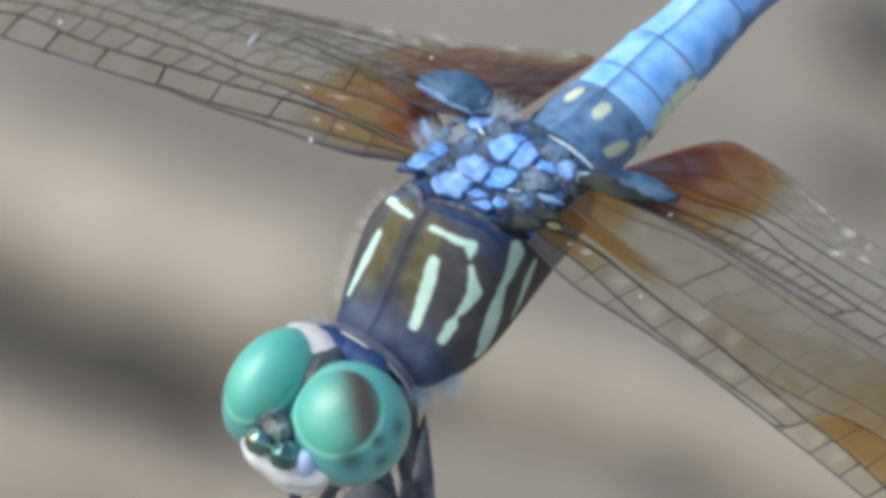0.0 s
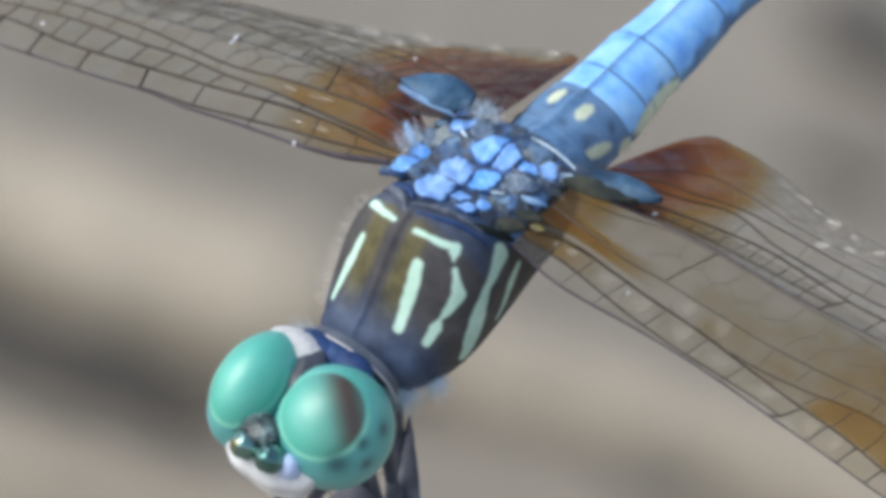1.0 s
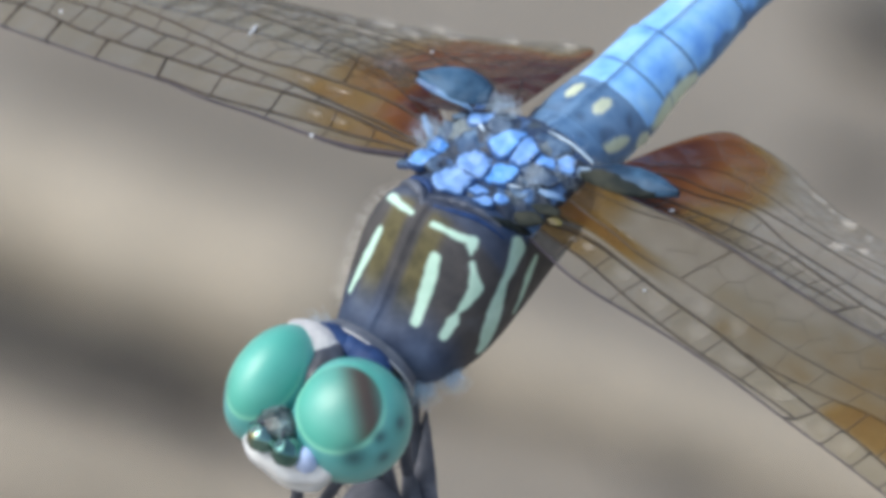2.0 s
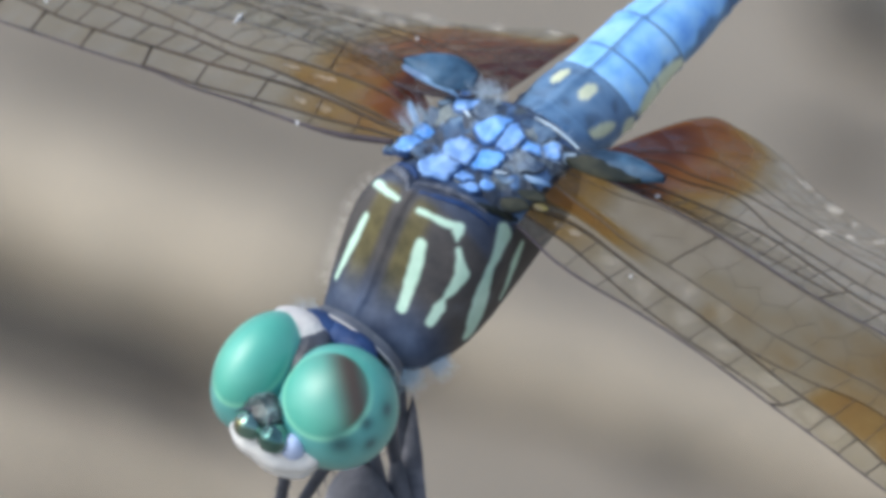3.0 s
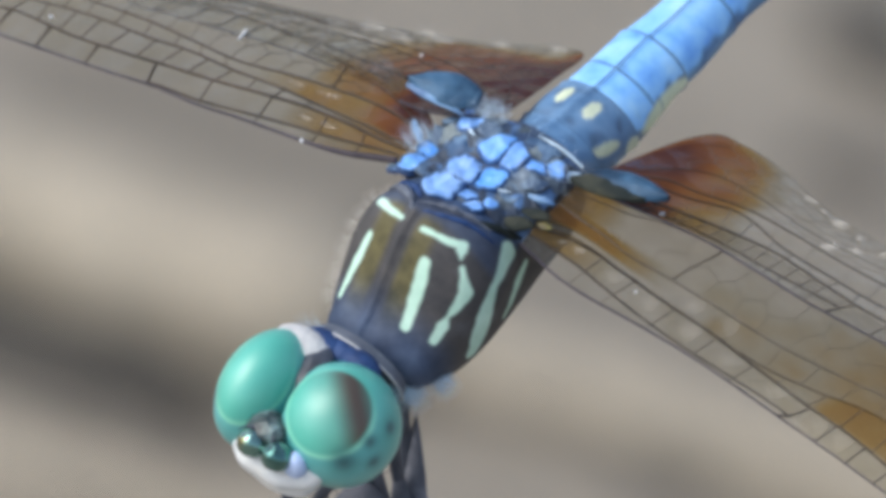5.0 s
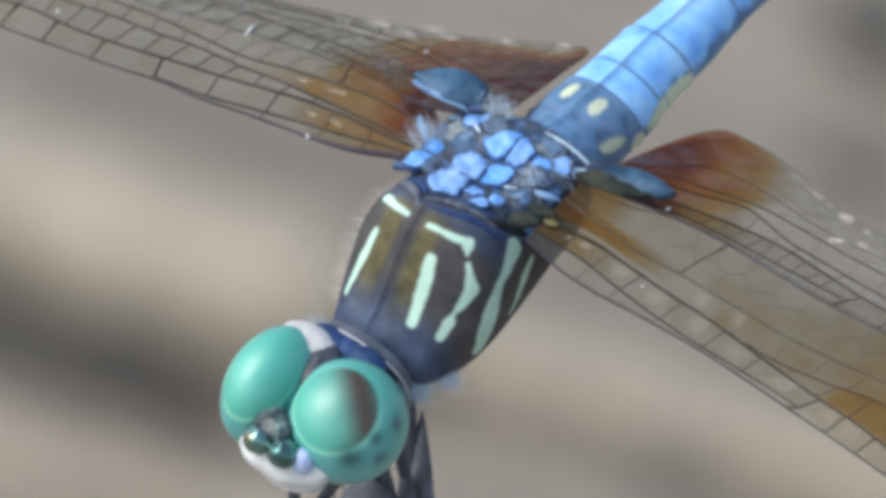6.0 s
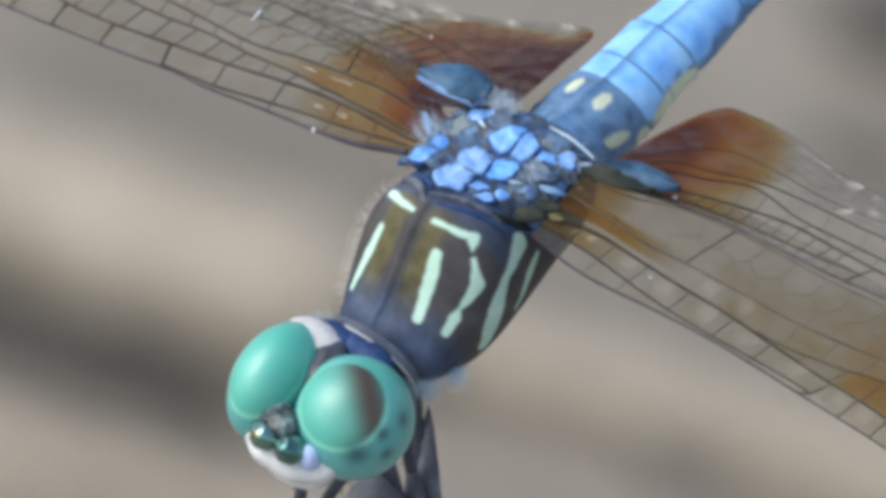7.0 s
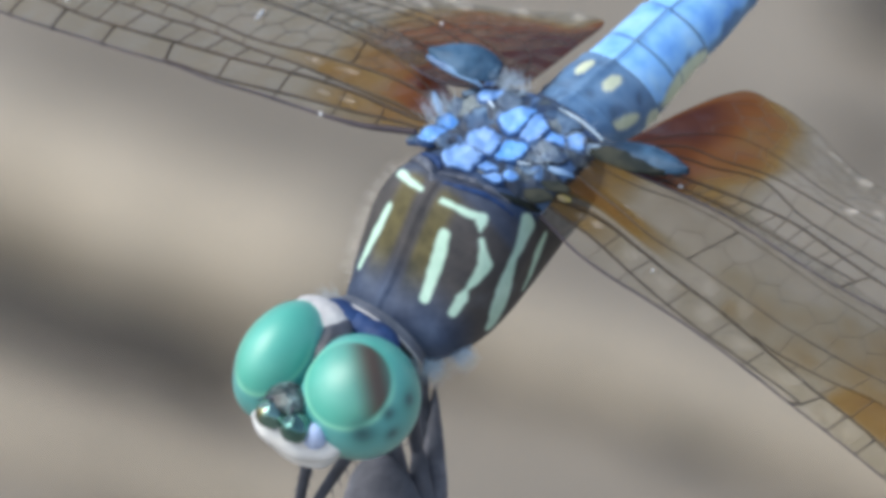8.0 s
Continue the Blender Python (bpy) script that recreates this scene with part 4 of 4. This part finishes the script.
def build_wing(key, kind, side, span, seed):
    rng = np.random.RandomState(seed)
    place = wing_lines(key, kind, span)
    mirror = lambda p: (p[0] * side, p[1], p[2])
    s = Shape()
    tt = np.concatenate([np.linspace(i, i + 1, 9)[:-1] for i in range(6)] + [[6.0]])
    rows, amber = [], []
    for u in np.linspace(0.0, 1.0, 200):
        row = []
        for t in tt:
            p = place(u, t)
            row.append(mirror(p))
            w = wobble(p, 2.2, 0.35, seed) + wobble(p, 0.7, 0.12, seed)
            a = amber_at(key, u * span, p.y, float(t), w)
            amber.append(float(np.clip(a * (1 + 0.35 * w) + 0.12 * wobble(p, 0.9, 1.0, seed + 5) * min(1.0, a + 0.3), 0.03, 1)))
        rows.append(row)
    s.grid(rows)
    if side > 0:                                 # faces look up on both sides
        s.f = [tuple(reversed(f)) for f in s.f]
    s.a = {"amber": amber}
    wing = part(("forewing" if kind == "fore" else "hindwing"), s, FILM, dragonfly,
                "clear wing with amber streaks at its base" if kind == "fore" else "clear wing with a dark amber patch at its base")
    early, node_x, late = CROSS[key]
    fit = {"rf": 1.0, "rh": 0.8, "lf": 0.75, "lh": 0.72}[key]
    # the long veins
    for k, name in enumerate(VEIN_NAMES):
        v = Shape()
        n = 160
        end = node_x / span if k == 1 else 0.985
        us = np.linspace(7.9 / span if key == "lf" and k == 3 else 0.0, end, n)    # one median vein leaves the radius late
        r0 = (0.046, 0.04, 0.05, 0.03 if key == "lf" else 0.04, 0.036, 0.022, 0.009)[k]
        thick = [r0 * (1.25 - 0.6 * u) * (1.0 + (1.1 if key == "rf" and k == 0 else 0.1) * float(step(4.5, 0.5, u * span))) * (1 + 0.15 * noise.noise(Vector((u * span * 1.3, k * 3.1, seed)))) * fit for u in us]
        v.tube([mirror(place(u, float(k))) for u in us], thick, 7)
        part(name, v, COSTA if k == 0 else NET if key == "lf" and k in (4, 5) else VEIN, wing)
    # cross veins
    c = Shape()

    def vein(a, b, r, knot=0.0):
        p, q = place(*a), place(*b)
        m = place((a[0] + b[0]) / 2, (a[1] + b[1]) / 2)
        c.tube([mirror(p), mirror(p.lerp(m, 0.35)), mirror(m), mirror(m.lerp(q, 0.65)), mirror(q)], [fit * r * (1 + knot), fit * r, fit * r, fit * r, fit * r * (1 + knot)], 5, caps=False)

    j = lambda a: rng.uniform(-a, a)
    for x in early:                              # between the first three veins, up to the node
        vein(((x - 0.1) / span, 0.0), (x / span, 1.0), 0.026)
        vein((x / span, 1.0), ((x + 0.25 + j(0.1)) / span, 2.0), 0.032, 0.5)
    vein(((node_x - 0.3) / span, 0.0), (node_x / span, 1.0), 0.06, 0.3)
    vein((node_x / span, 1.0), ((node_x + 0.35) / span, 2.0), 0.05, 0.4)
    for x in late:
        vein((x / span, 0.0), ((x + 0.3) / span, 2.0), 0.04, 0.8)
    # cells behind: field, rows, column width, begin
    fore = kind == "fore"
    for field, nrow, width, begin in ((2, 1, 1.2 if fore else 0.85, 0.16 if fore else 0.2), (3, 1, 1.25, 0.4 if fore else 0.28), (4, 2, 1.05, 0.16), (5, 3 if fore else 4, 0.95, 0.1)):
        ncol = int(span * (0.97 - begin) / width)
        jit = rng.uniform(-1, 1, (nrow + 1, 2 * ncol + 4, 2))

        def spot(i, m):
            """A knot of the comb on the row line i at half column m."""
            u = begin + (0.97 - begin) * (m / (2.0 * ncol))
            t = i / nrow
            if 0 < i < nrow:
                t += (-0.2 if (m + i) % 2 else 0.2) / nrow
                t += 0.09 * jit[i, m, 0] / nrow
            u += 0.17 * jit[i, m, 1] * width / span
            return (min(u, 0.99), min(max(field + t, 0), 6.0))

        fine = 0.026 if field == 2 else 0.02 if field == 3 else 0.013
        for i in range(nrow + 1):
            for m in range(2 * ncol):
                if 0 < i < nrow:
                    vein(spot(i, m), spot(i, m + 1), fine)
                if i < nrow and (m + i) % 2 == 0:
                    vein(spot(i, m), spot(i + 1, m), fine, 0.3)
    if fore:                                     # the strong slanting vein behind the cubital one
        vein((4.55 / span, 4.0), (5.1 / span, 5.0), 0.036, 0.3)
    # pale flecks: dust, and solid white strokes painted in for vein glints
    for x, t, long in {"rf": [(9.45, 4.55, 0.32), (3.66, -0.15, 0.12), (16.4, 2.3, 0.06)], "lf": [(4.0, 1.6, 0.05)], "rh": [(6.7, 3.3, 0.1)], "lh": [(2.6, 0.9, 0.09)]}[key]:
        k = place(x / span, max(t, 0.0))
        k.y -= 0.4 * min(t, 0.0)
        d = (place(x / span + 0.012, min(6.0, max(t, 0.0) + 0.5)) - place(x / span, max(t, 0.0))).normalized()
        fleck = Shape().tube([mirror(k + d * long * g + Vector((0, 0, 0.07))) for g in (-1, -0.5, 0, 0.5, 1)], [0.02, 0.045, 0.05, 0.06, 0.02], 8)
        part("fleck", fleck, WHITE, wing, "tiny white fleck")
    # bulging glossy cells added for glints: place, half length, half width, turn in degrees, and how steep they stand
    # slopes lean each added cell between sun and camera to shape a glint
    slope = {"rf": (0.05, -0.5), "lf": (0.54, -0.66), "rh": (0.33, -1.0), "lh": (0.5, -0.89)}[key]
    for x, y, ra, rb, turn in GLINT_CELLS[key]:
        t = min(np.linspace(0.0, 6.0, 121).tolist(), key=lambda q: abs(place(x / span, q).y - y))
        o = place(x / span, t)
        k = radians(turn)
        rows = []
        for f in (1.0, 0.9, 0.75, 0.55, 0.3, 0.02):
            row = []
            for g in np.linspace(0, 2 * math.pi, 20, endpoint=False).tolist():
                f2 = f * (1 + 0.22 * noise.noise(Vector((math.cos(g) * 1.5, math.sin(g) * 1.5, x * 3.1))))
                u, v = 1.25 * ra * f2 * math.cos(g), 1.3 * rb * f2 * math.sin(g)
                dx, dy = u * math.cos(k) - v * math.sin(k), u * math.sin(k) + v * math.cos(k)
                row.append(mirror((o.x + dx, o.y + dy, o.z + 0.06 + slope[0] * dx + slope[1] * dy - 0.1 * f * f)))
            rows.append(row)
        b = Shape().grid(rows, close_v=True)
        if side < 0:
            b.f = [tuple(reversed(f)) for f in b.f]
        part("glint_cell", b, SATIN if key == "lf" and rb > 0.18 else SHINY, wing, "glossy bulging wing cell tilted to glint")
    tagged(part("vein_net", c, NET if side < 0 else VEIN, wing), "fine dark net of wing veins", kind="stuff")
    return wing


WINGS = {}
for key, kind, side, span, seed in (("rf", "fore", 1, 22.5, 1), ("lf", "fore", -1, 22.5, 2), ("rh", "hind", 1, 21.5, 3), ("lh", "hind", -1, 21.5, 4)):
    WINGS[key] = build_wing(key, kind, side, span, seed)
# hinge x, y, z, then sweep to the head, droop and pitch in degrees
SET = {"rf": (2.69, 1.58, -0.1, 3.2, 15.2, 10.2),
       "lf": (-2.74, 1.24, -0.1, -1, 13.5, 14.2),
       "rh": (1.54, -1.32, -0.2, -1.8, 24.8, 28.8),
       "lh": (-3.18, -1.34, -0.2, -9, 7.6, 26.3)}


def wing_pose(key, sweep=0.0, droop=0.0, pitch=0.0):
    x, y, z, a, b, c = SET[key]
    k = 1 if key[0] == "r" else -1
    return (Matrix.Translation((x * MM, y * MM, z * MM)) @ Matrix.Rotation(radians(k * (a + sweep)), 4, "Z")
            @ Matrix.Rotation(radians(k * (b + droop)), 4, "Y") @ Matrix.Rotation(radians(c + pitch), 4, "X"))


# leaf-like plates at the roots of the hind wings
def root_leaf(p0, p1, width, thick, label, mat, full=0.5, cup=0.0):
    s = Shape()
    a, b = Vector(p0), Vector(p1)
    d = (b - a).normalized()
    up = Vector((0, 0, 1))
    sd = d.cross(up).normalized()
    rows = []
    for i in range(33):
        t = i / 32
        w = width * math.sin(math.pi * (0.05 + 0.92 * t) ** (math.log(0.5) / math.log(full))) ** 0.75
        c = a.lerp(b, t) + up * 0.15 * math.sin(math.pi * t)
        rows.append([c + sd * w * math.cos(g) + up * (thick * math.sin(g) - cup * math.cos(g) ** 2 + 0.05 * noise.noise(Vector((t * 5, math.cos(g) * 2, width)))) for g in np.linspace(0, 2 * math.pi, 28, endpoint=False)])
    s.grid(rows, close_v=True)
    part("wing_root", s, mat, thorax, label)


root_leaf((1.75, -1.75, 0.15), (4.1, -0.95, 0.4), 0.66, 0.12, "dark blue leaf-shaped plate at the wing root", LEAF_BLUE, 0.4, 0.1)
root_leaf((1.9, -0.95, 0.05), (4.05, -0.75, 0.3), 0.2, 0.1, "blue-grey fold under the wing root", BLUE_GREY, 0.6)
root_leaf((-3.0, -1.15, 0.4), (-6.1, -1.85, 0.65), 0.5, 0.16, "dark blue leaf-shaped plate at the wing root", LEAF_BLUE, 0.5, 0.1)
root_leaf((-2.8, -0.8, 0.36), (-5.5, -1.4, 0.55), 0.4, 0.18, "dark olive fold under the wing root", OLIVE)


def hinge_lump(p, size, turn, mat, label):
    s = Shape().ball(p, size, 24, 16, turn=Matrix.Rotation(radians(turn), 3, "Z"), bend=lambda q: q * (1.0 + wobble(q, 0.5, 0.22, p[0])))
    part("hinge_lump", s, mat, thorax, label)


hinge_lump((-3.0, 0.95, -0.08), (0.26, 0.13, 0.05), 10, OCHRE, "ochre yellow lump at the wing hinge")
hinge_lump((-2.5, 0.75, -0.05), (0.5, 0.2, 0.1), 15, OLIVE, "dark olive lump at the wing hinge")
hinge_lump((-2.25, 1.35, -0.04), (0.5, 0.28, 0.16), 25, OLIVE, "dark olive lump at the wing hinge")
hinge_lump((-2.3, 0.2, -0.05), (0.5, 0.13, 0.1), 12, BLUE_GREY, "blue-grey lump at the wing hinge")
hinge_lump((2.85, 0.3, -0.12), (0.5, 0.13, 0.1), -35, BLUE_GREY, "blue-grey lump at the wing hinge")


# ---- legs
def leg(points, name="leg"):
    s = Shape()
    pts = [Vector(p) for p in points]
    fine, rad = [], []
    for i in range(len(pts) - 1):
        for t in np.linspace(0, 1, 8, endpoint=False):
            fine.append(pts[i].lerp(pts[i + 1], t))
            rad.append((0.28, 0.26, 0.22, 0.15)[min(i, 3)] * (1 - 0.2 * t))
    s.tube(fine, rad, 8)
    for i in range(8, len(fine), 2):
        for k in (1, -1):
            d = Vector((0.35 * k, 0.25, -0.45))
            s.tube([fine[i], fine[i] + d], [0.04, 0.008], 4)
    part(name, s, DARK, dragonfly, "thin dark spiny leg")


leg([(0.6, 6.8, -3.4), (1.0, 9.3, -5.0), (0.63, 11.1, -5.95), (0.82, 11.8, -7.97), (-1.0, 10.1, -11.1)])
leg([(-0.6, 6.8, -3.4), (-0.7, 9.0, -5.4), (-0.07, 10.2, -6.5), (0.43, 11.4, -7.98), (-1.1, 9.9, -11.5)])
leg([(0.9, 5.2, -5.0), (1.3, 7.4, -6.6), (0.5, 7.9, -8.2), (-0.7, 8.5, -10.9)])
leg([(-0.4, 5.8, -4.6), (0.2, 7.4, -6.4), (0.0, 7.8, -8.6), (-0.9, 8.4, -11.2)])
leg([(0.9, 3.4, -5.3), (0.9, 5.2, -8.2), (0.2, 6.2, -9.6), (-1.3, 8.0, -11.7)])
leg([(-0.4, 5.0, -4.9), (0.1, 6.6, -7.2), (-0.1, 7.0, -9.2), (-1.3, 8.2, -12.0)])


# ---- pale down on the thorax and round the neck
def down():
    rng = np.random.RandomState(7)
    s = Shape()
    for i in range(4200):
        y = rng.uniform(-2.4, 6.0)
        th = rng.choice((-1, 1)) * rng.uniform(1.1, 1.9)
        if th < 0 and y > -0.6:
            continue
        p = Vector([float(c) for c in thorax_place(np.float64(y), th)])
        q = Vector([float(c) for c in thorax_place(np.float64(y), th + 0.05)])
        r = Vector([float(c) for c in thorax_place(np.float64(y - 0.05), th)])
        n = (q - p).cross(r - p).normalized()
        if n.dot(p - Vector((0, y, -2.8))) < 0:
            n = -n
        d = (n + Vector(rng.uniform(-0.5, 0.5, 3).tolist())).normalized() * rng.uniform(0.2, 0.6)
        s.tube([p, p + d * 0.6, p + d + Vector((0, 0, -0.08))], [0.003, 0.0025, 0.0015], 3, caps=False)
    tagged(part("down", s, HAIR, thorax), "fine pale hairs", kind="stuff")
    s = Shape()
    for x, y, z, dx, dy, dz, n, long in ((2.2, 0.5, 0.1, 0.9, -0.4, 0.35, 90, 1.3), (1.0, -1.6, -0.05, 0.1, -0.7, 0.4, 300, 0.36),
                                         (-0.3, -1.95, -0.5, -0.2, -0.8, 0.3, 24, 0.4), (-1.5, -1.85, -0.5, -0.2, -0.7, 0.4, 24, 0.4), (2.4, 0.8, 0.1, 0.9, -0.2, 0.4, 90, 0.9), (-1.2, 6.8, -3.2, -0.7, 0.3, -0.5, 900, 1.5), (-0.6, 7.2, -3.2, -0.5, 0.5, -0.5, 600, 1.3), (-1.9, 6.0, -3.4, -0.8, 0.2, -0.4, 400, 1.1), (1.3, 8.1, -1.0, 0.5, -0.2, 0.8, 120, 0.8), (1.5, -1.5, -0.05, 0.4, -0.7, 0.4, 260, 0.4), (-2.6, -0.6, 0.1, -0.9, 0.1, 0.2, 8, 1.0), (-1.35, 0.05, 0.3, -0.9, 0.25, 0.25, 110, 0.9), (-2.0, -0.75, 0.15, -0.6, -0.5, 0.4, 90, 0.5)):
        for i in range(n):
            p = Vector((x, y, z)) + Vector(rng.uniform(-0.35, 0.35, 3).tolist())
            d = (Vector((dx, dy, dz)) + Vector(rng.uniform(-0.35, 0.35, 3).tolist())).normalized() * (long * rng.uniform(0.25, 0.75))
            s.tube([p, p + d * 0.6, p + d], [0.0035, 0.0025, 0.001], 3, caps=False)
    tagged(part("fluff", s, FLUFF, thorax), "bluish-white fluff at the wing roots", kind="stuff")


down()


# ---------------------------------------------------------------- the perch
def at(x, y, depth):
    """A place beside the insect: by the still picture, and millimetres towards the camera."""
    return P0 + UNIT * ((x - 784) * U + (441 - y) * V) + depth * MM * W


TOP = at(735, 760, -6.0)
perch = new("dry_stem")
perch.location = (TOP.x, TOP.y, 0.0)
tagged(perch, "dry grey plant stem with pointed withered bracts", "stem")


def build_perch():
    s = Shape()
    n = 60
    h = TOP.z - 0.008
    pts = [(0.0015 * math.sin(i * 0.21), 0.0015 * math.cos(i * 0.17) - 0.0015, h * i / (n - 1) - 0.01 * (i == 0)) for i in range(n)]
    s.tube(pts, [0.0026 - 0.0013 * i / n for i in range(n)], 12)
    part("stalk", s, STEM, perch, scale=1.0)
    for x0, y0, x1, y1, x2, y2, w, dep in ((738, 716, 730, 800, 745, 1010, 22, -5.5), (640, 835, 630, 900, 690, 1060, 78, -4.2), (702, 800, 712, 860, 725, 1040, 24, -5.0)):
        b = Shape()
        k = 30
        a, m, e = at(x0, y0, dep) - perch.location, at(x1, y1, dep) - perch.location, at(x2, y2, dep) - perch.location
        rows = []
        for i in range(k):
            t = i / (k - 1)
            c = (1 - t) ** 2 * a + 2 * t * (1 - t) * m + t * t * e
            wd = w * UNIT * (math.sin(min(1.0, t * 1.25) * math.pi * 0.5) ** (0.6 if w > 50 else 0.9)) * (1 - 0.55 * step(0.7, 1.0, t)) + 1e-5
            rows.append([c + U * wd * math.cos(g) * (1 + 0.1 * wobble((t * 8, g, x0), 1.0, 1.0)) + W * wd * (0.3 * math.sin(g) - 0.35 * math.cos(g) ** 2)
                         for g in np.linspace(0, 2 * math.pi, 18, endpoint=False)])
        b.grid(rows, close_v=True)
        part("bract", b, STEM, perch, "pointed grey withered bract", scale=1.0)


build_perch()


# ---------------------------------------------------------------- what moves
def motions():
    """The wings shift a little on their hinges: seconds, then sweep, droop and pitch in degrees from their rest."""
    shifts = {
        "rf": [(0, 0.64, 0.57, 2.28), (0.5, -0.63, -0.47, 0.08), (1, 0.39, 0.35, 0.24), (1.5, 0, -0.19, 0.29), (3, 0.2, 0.1, 0.47), (3.5, -0.16, -0.42, 0.43), (4, -0.49, -0.43, -0.3), (4.5, 0.19, 0.02, -0.22), (6, -0.28, -0.21, 0.42), (6.5, -0.45, -0.28, -0.77), (7, -1.81, -1.08, -3.4), (7.5, -1.64, -0.98, -4.28), (8, 1.33, 0.58, 2.15)],
        "lf": [(0, 2.75, -1.57, 2.53), (0.5, -0.34, 0.96, 0.43), (1, 0.03, -1.93, 0.13), (1.5, 0.12, -0.2, 0.53), (3, -0.01, 2.21, 0.45), (3.5, -0.43, 1.5, 0.09), (4, -1.15, -0.33, -0.14), (4.5, -0.45, -0.09, -0.17), (6, -1.41, -0.93, -1.09), (6.5, -1.07, 1.66, -0.88), (7, -3.24, -1.17, -1.88), (7.5, -3.09, 3.07, -3.18), (8, 0.48, 4.23, 0.79)],
        "rh": [(0, 0.43, 0.65, 1.36), (0.5, -0.1, 0.4, 0.11), (1, 0, 0.66, 0.61), (1.5, 0.11, 0.38, 0.57), (3, 0.31, 0.33, 0.99), (3.5, 0.34, 0.04, 0.75), (4, 0.05, -0.04, -0.02), (4.5, 0.11, 0.15, 0.32), (6, 0.21, 0.03, 0.42), (6.5, 0.05, -0.04, -0.02), (7, -0.9, -1.4, -2.59), (7.5, -1.02, -1.58, -2.9), (8, -0.26, -0.39, -0.77)],
        "lh": [(0, 1.12, -1.69, 0.03), (0.5, 0.18, -0.52, -1.73), (1, -0.55, -2.14, -1.21), (1.5, 0.08, -0.56, -1.31), (3, 0.56, 0.26, -1.35), (3.5, 0.39, 0.34, -1.69), (4, -0.45, -0.68, -1.66), (4.5, -0.23, -0.64, -1.83), (6, -0.63, -1.4, -1.52), (6.5, -0.38, -0.97, -1.45), (7, -4, -4, -6), (7.5, -4, -6, -14), (8, 1, -3, -10)],
    }
    for key, rows in shifts.items():
        walk(WINGS[key], [(t, wing_pose(key, a, b, c)) for t, a, b, c in rows])


motions()
